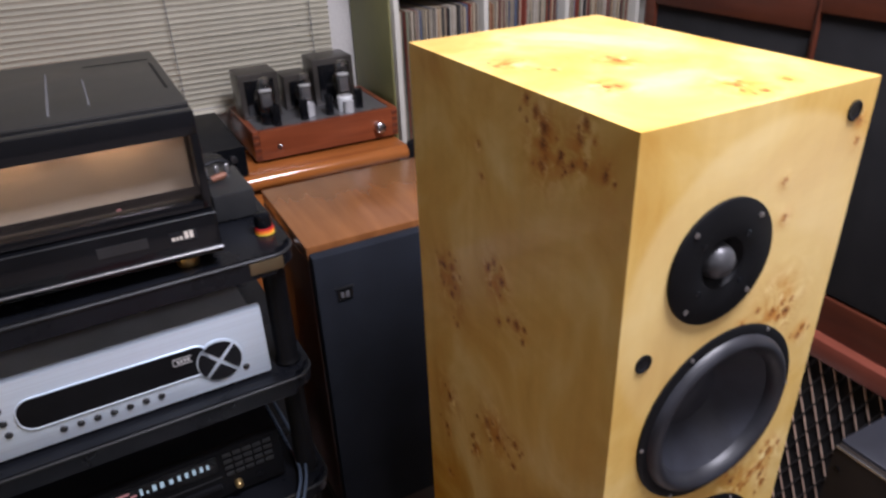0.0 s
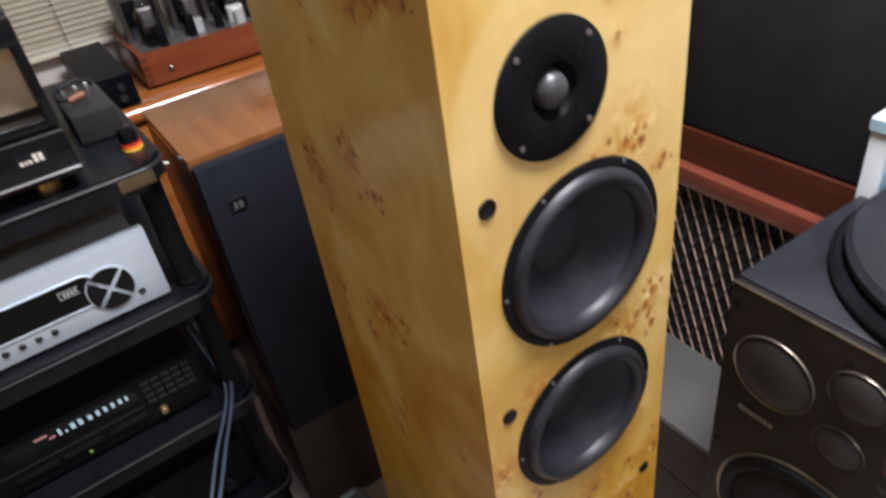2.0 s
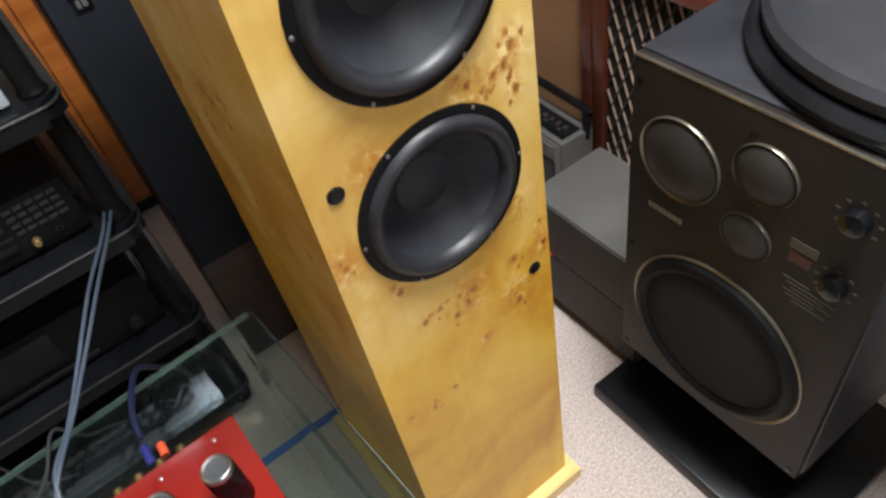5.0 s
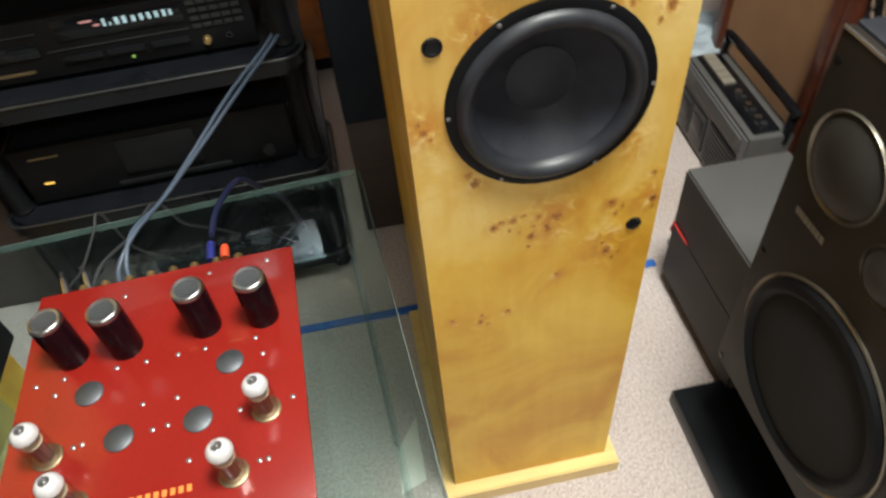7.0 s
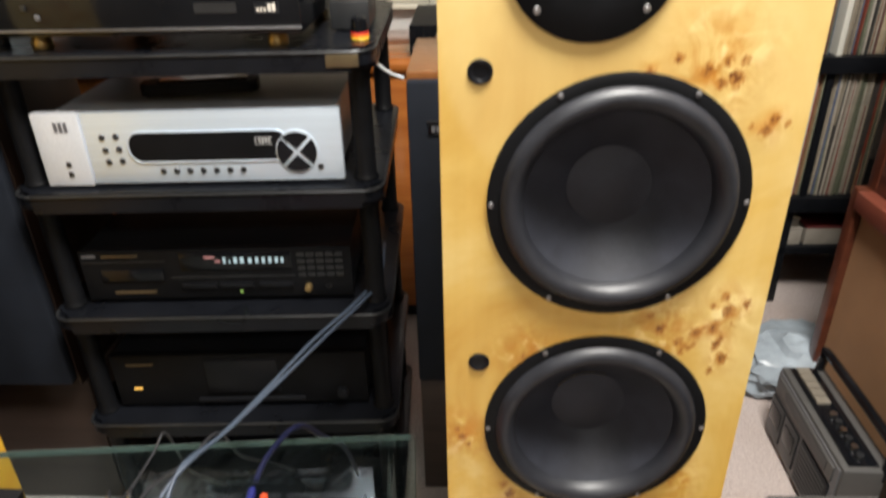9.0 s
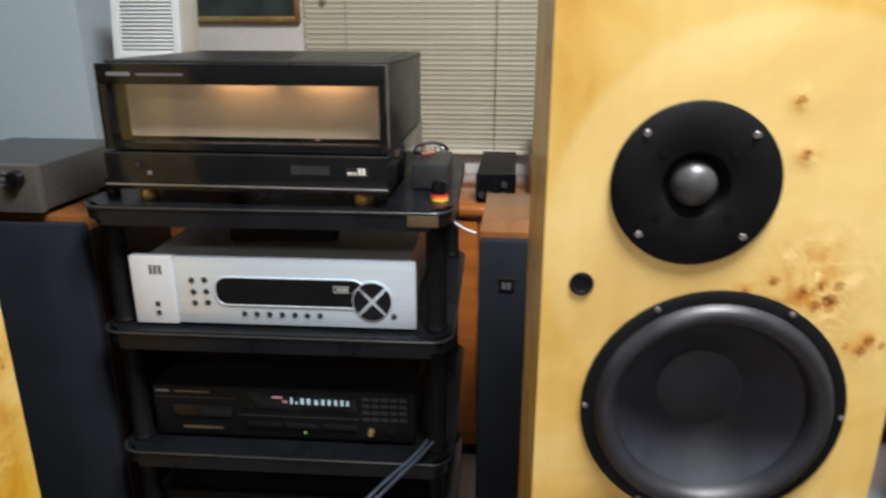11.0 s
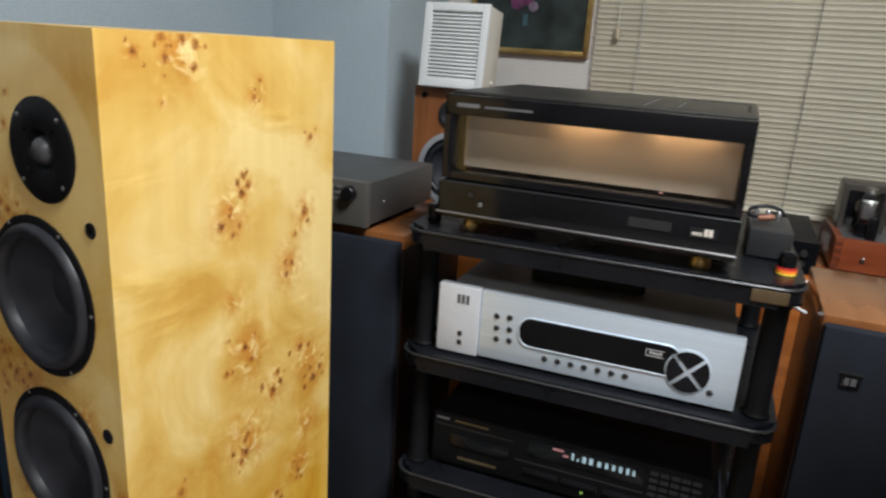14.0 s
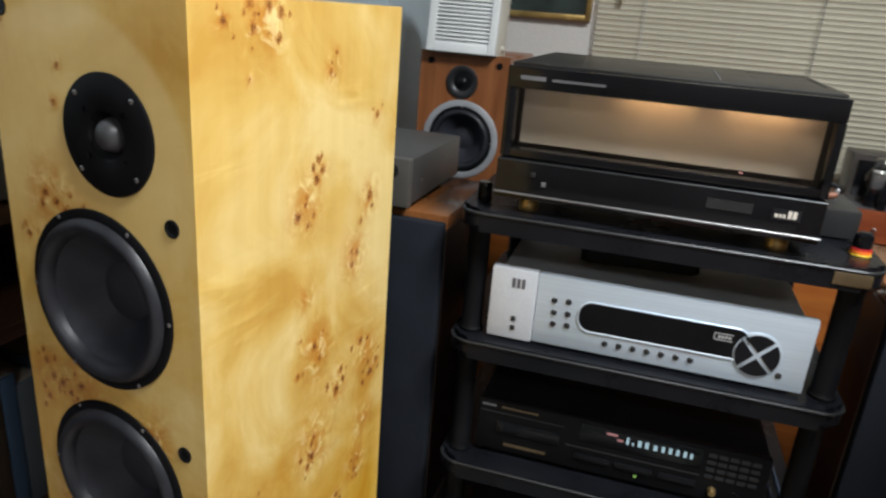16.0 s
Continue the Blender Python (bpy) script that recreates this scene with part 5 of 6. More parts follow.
pic = thing("framed_picture", (-0.58, 1.038, 1.110), "dark flower painting in a narrow gilt frame", "picture")
W, H = 0.338, 0.40
bm = box(0, 0.013, -0.02, 0, 0, H, 0.002)
box(W - 0.013, W, -0.02, 0, 0, H, 0.002, bm)
box(0.013, W - 0.013, -0.02, 0, 0, 0.015, 0.002, bm)
box(0.013, W - 0.013, -0.02, 0, H - 0.015, H, 0.002, bm)
part("frame", bm, GOLD, pic)
part("canvas", box(0.013, W - 0.013, -0.010, -0.002, 0.015, H - 0.015, 0), PICTURE, pic)
for fx, fz, r in ((0.13, 0.135, 0.020), (0.155, 0.15, 0.024), (0.14, 0.17, 0.026), (0.175, 0.125, 0.014)):
    part("painted_bloom", lathe([(r, 0), (r * 0.8, 0.0012), (0, 0.0016)], (fx, -0.010, fz), TO_FRONT, 9), PINK if r > 0.018 else PAINTED_LILAC, pic)
part("painted_vase", box(0.150, 0.162, -0.0112, -0.0099, 0.075, 0.105, 0.0), PAINTED_TEAL, pic)


# ---- record shelves ----
def record_shelf():
    x0, x1, y0, y1 = 0.750, 1.67, 0.755, 1.03
    s = thing("record_shelf", (0, 0, 0), "cream and black record shelf on black legs", "shelf")
    part("end_panel", box(x0, x0 + 0.004, y0 + 0.02, y1, 0.30, 1.207, 0.001), OLIVE, s, "olive painted outer panel")
    for x in (x0 + 0.0045, 0.995, 1.24, 1.48, x1 - 0.018):
        part("upright", box(x, x + 0.013, y0, y1, 0.6805, 1.2085, 0.002), CREAM, s, "cream upright")
    part("board", box(x0 + 0.005, x1, y0 + 0.003, y1, 1.040, 1.056, 0.002), CREAM, s)
    part("top_board", box(x0 - 0.020, x1, y0 - 0.002, y1, 1.208, 1.226, 0.002), CREAM, s, "cream top board")
    for z in (0.661, 0.306):
        part("board", box(x0 + 0.005, x1, y0 - 0.005, y1, z - 0.021, z + 0.019, 0.002), BLACK_SATIN, s, "black board")
    part("low_board", box(x0 + 0.02, x1 - 0.02, y0 + 0.02, y1, 0.150, 0.172, 0.002), BLACK_SATIN, s)
    for x in (x0 + 0.02, 1.22, x1 - 0.04):
        for y in (y0 + 0.02, y1 - 0.03):
            part("leg", box(x, x + 0.02, y, y + 0.02, 0.0, 0.285, 0.002), BLACK_SATIN, s)
    for x in (x0 + 0.02, 1.24, x1 - 0.03):
        part("post", box(x, x + 0.015, y0 + 0.01, y0 + 0.03, 0.3255, 0.6395, 0.001), BLACK_SATIN, s)
    bmz = box(-0.0016, 0.0016, 0, 0.255, 0, 0.312, 0.0008)
    first = None
    rng = random.Random(4)
    for z, spans in ((0.6805, ((0.770, 0.992), (1.012, 1.236), (1.258, 1.475))), (0.3255, ((1.08, 1.245), (1.262, 1.40)))):
        for a, b in spans:
            x = a + 0.004
            while x < b - 0.006:
                w = rng.choice((0.6, 0.8, 1.0, 1.2, 1.5)) * 0.98
                if first is None:
                    first = tagged(mesh_object("record_sleeve", bmz, SLEEVE), "upright card record sleeve, worn at the spine", "record", "records on the shelf")
                    o = first
                else:
                    o = tagged(new("record_sleeve", first.data), "upright card record sleeve, worn at the spine", "record", "records on the shelf")
                o.matrix_world = pose(x, y0 + 0.012 + rng.uniform(0, 0.012), z, 0, rng.uniform(-0.7, 1.2), 0) @ Matrix.Diagonal((w, 1, rng.choice((0.985, 1, 1, 1.005)), 1))
                x += 0.0033 * w + 0.0004


record_shelf()
for bx, by, bz, w, d, h, mt in ((1.14, 0.79, 0.1722, 0.14, 0.20, 0.045, OLD_PAPER), (1.15, 0.80, 0.2205, 0.12, 0.19, 0.025, BEIGE), (1.29, 0.79, 0.1722, 0.10, 0.18, 0.05, DULL_RED)):
    b = thing("thick_paperback", (bx, by, bz), "thick worn paperback lying on the low shelf", "book", "paperbacks under the records")
    part("page_block", box(0, w, 0, d, 0, h, 0.002), OLD_PAPER, b)
    part("cover", box(-0.002, w + 0.002, -0.002, d, h, h + 0.003, 0.0005), mt, b)

for bx, w, h in ((0.641, 0.34, 0.10), (1.02, 0.30, 0.14)):
    b = thing("black_case", (bx, 0.89, 1.2262), "black equipment case on top of the record shelf", "case", "black cases on the shelf")
    part("shell", box(0, w, 0, 0.115, 0.004, h, 0.008), BLACK_VINYL, b)
    part("front", box(0.004, w - 0.004, -0.004, 0.0, 0.006, h - 0.004, 0.001), BLACK_GLOSS, b)
    part("foot", box(0.05, w - 0.01, 0.01, 0.105, 0, 0.0042, 0), RUBBER, b)

# crumpled plastic bag on the floor
bm = bmesh.new()
bmesh.ops.create_icosphere(bm, subdivisions=4, radius=1.0)
for v in bm.verts:
    q = v.co.copy()
    f = 1 + 0.2 * noise.noise(q * 2.2) + 0.16 * noise.noise(q * 5.5 + Vector((3, 1, 2))) + 0.10 * abs(noise.noise(q * 11 + Vector((1, 5, 2))))
    v.co = Vector((q.x * 0.16 * f, q.y * 0.13 * f, max(-0.45, q.z) * 0.075 * f))
lowest = min(v.co.z for v in bm.verts)
bag = mesh_object("plastic_bag", bm, BAG, smooth=25)
bag.location = (1.16, 0.44, -lowest + 0.001)
tagged(bag, "crumpled pale plastic bag on the carpet", "bag")


# ---- right side: stacked vintage loudspeakers ----
FX = 1.15


def lattice_speaker(y0, y1, top, label, lattice):
    s = thing("vintage_loudspeaker", (FX, y0, 0), label, "loudspeaker", "vintage floor loudspeakers")
    w = y1 - y0
    part("cabinet", box(0.022, 0.42, 0, w, 0.0, top, 0.003), MAHOGANY, s)
    bm = box(-0.004, 0.0215, 0, 0.028, 0.0, top, 0.003)
    box(-0.004, 0.0215, w - 0.028, w, 0.0, top, 0.003, bm)
    box(-0.004, 0.0215, 0.028, w - 0.028, 0.0, 0.05, 0.003, bm)
    part("frame", bm, MAHOGANY, s, "mahogany front frame")
    part("top_rail", box(-0.010, 0.0215, 0.0285, w - 0.0285, top - 0.040, top, 0.003), LIT_LEDGE_WOOD, s, "mahogany top rail, lamp light put into its colour")
    part("grille_cloth", box(0.012, 0.021, 0.028, w - 0.028, 0.05, top - 0.040, 0), GRILLE_GREY if lattice else CLOTH_BROWN, s, "" if lattice else "tan woven grille cloth")
    if lattice:
        hh, ww = top - 0.094, w - 0.056
        step = 0.029
        for sgn in (1, -1):
            k = -int(hh / step) - 2
            while k * step < ww + hh:
                c = k * step
                pts = []
                for t in np.linspace(0, hh, 13):
                    yy = c + 0.42 * sgn * (t - (0 if sgn > 0 else hh))
                    if 0 <= yy <= ww:
                        pts.append((0.006 + (0.003 if sgn > 0 else 0.0), 0.028 + yy, 0.05 + t))
                if len(pts) >= 2:
                    part("lattice_bar", rod([pts[0], pts[-1]], 0.0023 if sgn > 0 else 0.0017, 6), COPPER if sgn > 0 else DARK_LID, s)
                k += 1
    part("gilt_fillet", box(-0.0015, 0.006, 0.029, w - 0.029, top - 0.0445, top - 0.0405, 0.001), DULL_BRASS, s)
    return s


lattice_speaker(-0.43, 0.020, 0.512, "mahogany vintage loudspeaker with a copper lattice front", True)
lattice_speaker(0.025, 0.392, 0.512, "mahogany vintage loudspeaker with a tan cloth front", False)


def panel_speaker(y0, y1, z0, z1, x, label, band, low, high):
    s = thing("large_panel_loudspeaker", (x, y0, z0), label, "loudspeaker", "dark-fronted loudspeakers")
    w, h = y1 - y0, z1 - z0
    part("cabinet", box(0.02, 0.40, 0, w, 0, h, 0.004), MAHOGANY, s)
    bm = box(-0.006, 0.0195, 0, low, 0, h, 0.003)
    box(-0.006, 0.0195, w - high, w, 0, h, 0.003, bm)
    box(-0.004, 0.0195, low, w - high, 0, 0.070, 0.003, bm)
    box(-0.006, 0.0195, low, w - high, h - band, h, 0.003, bm)
    part("frame", bm, MAHOGANY, s, "red-brown mahogany frame")
    part("grille", box(0.002, 0.019, low, w - high, 0.075, h - band, 0.002), GRILLE_GREY, s, "charcoal cloth grille")


panel_speaker(-0.415, -0.020, 0.5125, 1.14, FX + 0.016, "mahogany loudspeaker with a large charcoal cloth front", 0.085, 0.03, 0.004)
panel_speaker(-0.014, 0.385, 0.5125, 1.085, FX + 0.024, "mahogany loudspeaker with a charcoal cloth front", 0.062, 0.004, 0.03)
yb = thing("cardboard_box", (1.20, -0.02, 1.0855), "yellow-brown cardboard box on the mahogany loudspeaker", "box")
part("carton", box(0, 0.22, 0, 0.20, 0, 0.11, 0.003), plain("yellow_cardboard", (0.55, 0.36, 0.14), 0.7, var=0.1), yb)
part("tape", box(-0.001, 0.2205, 0.085, 0.115, 0.02, 0.1105, 0), BEIGE, yb)


# ---- black three-way loudspeaker on its stand ----
def black_speaker():
    x0, y0, y1, z0, z1 = 0.7475, -0.738, -0.445, 0.186, 0.680
    s = thing("three_way_loudspeaker", (x0, y0, z0), "black vinyl three-way loudspeaker with exposed drivers", "loudspeaker")
    w, h = y1 - y0, z1 - z0
    part("cabinet", box(0.0125, 0.255, 0, w, 0, h, 0.004), BLACK_VINYL, s, "black vinyl wrapped cabinet")
    part("baffle", box(0.0, 0.012, 0.002, w - 0.002, 0.002, h - 0.002, 0.003), plain("brown_black_baffle", (0.0150, 0.0118, 0.0100), 0.5, var=0.25, bump=0.12, spec=0.22), s)
    # thin metallic rod added to draw the highlight along the top front edge
    part("edge_highlight", rod([(0.0012, 0.004, h - 0.0022), (0.0012, w - 0.004, h - 0.0022)], 0.0022, 10), DARK_GETTER, s, "bright rod in place of the front edge highlight")
    ring = [(1.0, 0.0), (1.0, 0.0026), (0.985, 0.0036), (0.965, 0.0026), (0.95, 0.0012), (0.93, 0.0)]

    def driver(name, yy, zz, r, mesh):
        d = new(name)
        d.parent = s
        d.matrix_basis = Matrix.Translation((0, yy - y0, zz - z0)) @ TO_LEFT
        part("trim_ring", lathe([(r * a, b) for a, b in ring], seg=44), plain("bronze_trim_ring", (0.22, 0.195, 0.155), 0.32, metal=0.8) if name == "midrange" else bpy.data.materials["bronze_trim_ring"], d, "thin bronze trim ring")
        if mesh:
            part("mesh_dome", lathe([(r * 0.93, 0.001), (r * 0.75, 0.006), (r * 0.45, 0.011), (0, 0.013)], seg=36), DOME_MESH, d)
        return d

    driver("midrange", -0.515, 0.576, 0.052, True)
    driver("upper_midrange", -0.611, 0.6135, 0.0345, True)
    driver("tweeter", -0.6045, 0.5285, 0.0295, True)
    d = driver("woofer", -0.589, 0.335, 0.122, False)
    part("frame_ring", lathe([(0.118, 0.002), (0.114, 0.008), (0.106, 0.010), (0.100, 0.006), (0.098, 0.0)], seg=56), DEEP_BLACK, d)
    part("grille_dome", lathe([(0.099, 0.003), (0.085, 0.006), (0.05, 0.009), (0, 0.010)], seg=48), GRILLE_GREY, d)
    # controls and printing
    label_ink = plain("bronze_printing", (0.050, 0.045, 0.038), 0.5)
    for yy, zz, r in ((-0.699, 0.617, 0.013), (-0.700, 0.533, 0.013)):
        part("level_knob", lathe([(r, 0), (r * 0.9, 0.010), (r * 0.7, 0.011), (0, 0.011)], (0, yy - y0, zz - z0), TO_LEFT, 22), BLACK_GLOSS, s)
        for k in range(7):
            a = radians(-30 + 40 * k)
            cy, cz = yy - y0 + 0.019 * math.cos(a), zz - z0 + 0.019 * math.sin(a)
            part("dial_mark", box(-0.0006, 0.0003, cy - 0.0022, cy + 0.0022, cz - 0.0012, cz + 0.0012, 0), label_ink, s)
    part("label_plate", box(-0.0008, 0.0003, 0.060, 0.088, 0.363, 0.375, 0), label_ink, s)
    part("red_plate", box(-0.0008, 0.0003, 0.064, 0.086, 0.346, 0.359, 0), plain("dull_red_plate", (0.05, 0.010, 0.010), 0.4), s)
    for k in range(6):
        part("printing_bar", box(-0.0006, 0.0003, 0.028 + (0.030, 0.002, 0.012, 0.004, 0.020, 0.008)[k], 0.086 - (0.0, 0.004, 0.010, 0.003, 0.006, 0.014)[k], 0.3225 - 0.0055 * k, 0.3243 - 0.0055 * k, 0), label_ink, s)
    bm = bmesh.new()
    for k in range(7):
        box(-0.0008, 0.0003, 0.253 - 0.0070 * k, 0.2585 - 0.0070 * k, 0.3035, 0.3115, 0, bm)
    part("maker_mark", bm, KEY_TAN, s)
    scr = part("screw", lathe([(0.004, 0), (0.004, 0.001), (0, 0.0018)], seg=10), BLACK_GLOSS, s)
    scr.matrix_basis = Matrix.Translation((0, 0.012, 0.014)) @ TO_LEFT
    for yy, zz in ((w - 0.012, 0.014), (w - 0.012, h - 0.03), (0.012, h - 0.03), (w - 0.012, h * 0.45), (w / 2, h - 0.03)):
        o = again(scr, "screw", s, (0, 0, 0))
        o.matrix_basis = Matrix.Translation((0, yy, zz)) @ TO_LEFT
    st = thing("low_speaker_stand", (0.730, -0.780, 0), "low black wooden speaker stand on the carpet", "speaker stand")
    part("base_plate", box(0.0, 0.30, 0.0, 0.375, 0.0, 0.032, 0.004), BLACK_SATIN, st)
    part("column", box(0.10, 0.24, 0.06, 0.31, 0.032, 0.169, 0.003), BLACK_MATT, st)
    part("top_plate", box(0.06, 0.27, 0.05, 0.33, 0.169, 0.1855, 0.003), BLACK_MATT, st)


black_speaker()
dv = thing("turntable_platter", (0.950, -0.667, 0.6802), "black rubber-matted platter lying on the loudspeaker", "platter")
part("platter", lathe([(0, 0.0), (0.190, 0.0), (0.197, 0.005), (0.198, 0.012), (0.192, 0.018), (0, 0.018)], seg=64), BLACK_SATIN, dv)
part("mat", lathe([(0, 0.0185), (0.176, 0.0185), (0.184, 0.023), (0.186, 0.034), (0.180, 0.042), (0, 0.043)], seg=64), BLACK_VINYL, dv)

# grey amplifier lying on the floor, and its lead
ga = thing("grey_amplifier", (0.815, -0.423, 0), "flat grey metal amplifier on the carpet", "amplifier")
part("case", box(0.0, 0.165, 0.0, 0.255, 0.03, 0.268, 0.003), AMP_GREY, ga)
part("lower_panel", box(-0.004, 0.0, 0.003, 0.252, 0.03, 0.150, 0.001), DARK_PANEL, ga)
part("upper_panel", box(-0.004, 0.0, 0.003, 0.252, 0.153, 0.266, 0.001), DARK_PANEL, ga)
part("red_strip", box(-0.0065, -0.0035, 0.20, 0.252, 0.153, 0.157, 0), RED_GEL, ga)
part("terminal", lathe([(0.008, 0), (0.008, 0.014), (0.005, 0.018), (0, 0.018)], (0.01, 0.255, 0.085), Matrix.Rotation(radians(-90), 4, "X"), 14), STEEL, ga)
part("terminal", lathe([(0.008, 0), (0.008, 0.014), (0.005, 0.018), (0, 0.018)], (0.01, 0.255, 0.12), Matrix.Rotation(radians(-90), 4, "X"), 14), RED_GEL, ga)
for fx in (0.02, 0.145):
    for fy in (0.03, 0.225):
        part("foot", lathe([(0, 0), (0.014, 0), (0.014, 0.0305), (0, 0.0305)], (fx, fy, 0), seg=12), RUBBER, ga)
fc = mesh_object("flat_cable", box(0.10, 0.82, -0.136, -0.120, 0.0005, 0.0035, 0.0008), BLUE_TAPE)
tagged(fc, "flat blue speaker cable laid across the carpet", "cable")


# ---- portable radio ----
def boombox():
    b = thing("portable_radio", (1.018, -0.022, 0.0), "grey portable cassette radio standing before the tan cloth", "radio", turn=-2)
    L, H, D = 0.288, 0.166, 0.085
    part("body", box(0.0, D, 0.0, L, 0.0, H, 0.006), AMP_GREY, b)
    part("front_panel", box(-0.004, 0.0, 0.006, L - 0.006, 0.006, H - 0.006, 0.002), RADIO_GREY, b)
    part("speaker_grille", box(-0.0075, -0.003, 0.02, 0.135, 0.015, 0.112, 0.002), BLACK_MATT, b)
    for k in range(9):
        part("grille_slot", box(-0.009, -0.0072, 0.025, 0.13, 0.02 + 0.010 * k, 0.025 + 0.010 * k, 0.0005), DARK_LID, b)
    for k in range(2):
        part("cassette_door", box(-0.008, -0.003, 0.147 + 0.068 * k, 0.210 + 0.068 * k, 0.02, 0.105, 0.002), DARK_LID, b)
        part("cassette_window", box(-0.0095, -0.0078, 0.155 + 0.068 * k, 0.202 + 0.068 * k, 0.05, 0.09, 0.001), BLACK_GLOSS, b)
    part("dial_strip", box(-0.008, -0.003, 0.02, L - 0.02, 0.122, 0.154, 0.001), AMP_GREY, b)
    part("dial_scale", box(-0.009, -0.0078, 0.04, L - 0.06, 0.13, 0.15, 0), DARK_LID, b)
    part("control_panel", box(0.012, 0.062, 0.012, L - 0.012, H, H + 0.004, 0.001), BLACK_GLOSS, b)
    for k in range(5):
        part("key", box(0.02, 0.045, 0.165 + 0.022 * k, 0.184 + 0.022 * k, H + 0.004, H + 0.010, 0.001), KEY_TAN, b)
    for k in range(6):
        part("knob", lathe([(0.007, 0), (0.0065, 0.009), (0, 0.0095)], (0.035, 0.028 + 0.021 * k, H + 0.004), seg=14), STEEL if k % 2 else DARK_LID, b)
    part("handle", rod(bend([(0.07, 0.006, H - 0.02), (0.075, 0.008, H + 0.03), (0.078, 0.022, H + 0.042), (0.078, L - 0.022, H + 0.042), (0.075, L - 0.008, H + 0.03), (0.07, L - 0.006, H - 0.02)], 5), 0.009, 8), BLACK_GLOSS, b)


boombox()


# ---- white table with a beige instrument ----
wt = thing("white_table", (1.025, -1.010, 0), "small white laminate table with a blue shelf", "table")
part("top", box(0, 0.48, 0, 0.585, 0.758, 0.775, 0.002), WHITE, wt)
part("edge_band", box(-0.0015, -0.0002, 0.002, 0.583, 0.7585, 0.7745, 0), plain("pale_blue_edge_band", (0.42, 0.60, 0.70), 0.4), wt, "pale blue edge band")
part("back_board", box(0.05, 0.062, 0.029, 0.556, 0.70, 0.7575, 0.001), plain("grey_brown_board", (0.11, 0.10, 0.09), 0.6), wt)
for lx in (0.002, 0.438):
    for ly in (0.003, 0.557):
        part("leg", box(lx, lx + 0.027, ly, ly + 0.025, 0.0, 0.7575, 0.002), WHITE, wt)
part("blue_shelf", box(0.006, 0.046, 0.45, 0.556, 0.672, 0.706, 0.002), SKYBLUE, wt, "light blue shelf")
bi = thing("beige_instrument", (1.04, -0.752, 0.7752), "beige metal-cased instrument on the white table", "instrument")
part("case", box(0, 0.26, 0, 0.30, 0.008, 0.17, 0.008), BEIGE, bi)
part("label_strip", box(-0.001, 0.001, 0.24, 0.275, 0.125, 0.135, 0), BLACK_GLOSS, bi)
part("switch_ring", lathe([(0.010, 0), (0.010, 0.003), (0, 0.003)], (0, 0.262, 0.085), TO_LEFT, 16), STEEL, bi)
part("switch_lever", rod([(-0.002, 0.262, 0.085), (-0.02, 0.260, 0.098)], 0.004, 8), STEEL, bi)
part("socket", lathe([(0.006, 0), (0.006, 0.003), (0, 0.002)], (0, 0.268, 0.045), TO_LEFT, 14), BLACK_GLOSS, bi)
part("foot", box(0.02, 0.24, 0.02, 0.28, 0, 0.0085, 0), RUBBER, bi)

# dark loudspeaker lying beside the stand
ds = thing("small_black_loudspeaker", (0.745, -1.12, 0), "small black loudspeaker on the carpet", "loudspeaker")
part("cabinet", box(0, 0.22, 0, 0.29, 0, 0.30, 0.004), BLACK_VINYL, ds)
woofer("woofer", ds, (-0.001, 0.14, 0.13), 0.08, TO_LEFT, "small black cone", screws=4)


# ---- glass table and the red amplifier ----
def glass_table():
    t = thing("glass_table", (-0.017, -0.004, 0), "clear glass low table with glass side panels", "table", turn=4.0)
    part("top", slab(rounded(-0.272, 0.319, -0.86, -0.231, 0.006, 3), 0.411, 0.421), GREEN_GLASS, t, "clear glass top")
    part("edge", box(-0.266, 0.313, -0.2309, -0.2297, 0.4115, 0.4205, 0), GLASS_EDGE, t, "pale green polished edge")
    part("edge", box(0.3191, 0.3201, -0.854, -0.237, 0.4115, 0.4205, 0), GLASS_EDGE, t, "pale green polished edge")
    for gx in (-0.262, 0.285):
        part("side_panel", box(gx, gx + 0.006, -0.80, -0.250, 0.0, 0.4105, 0), GREEN_GLASS, t, "clear glass side panel").visible_shadow = False


glass_table()


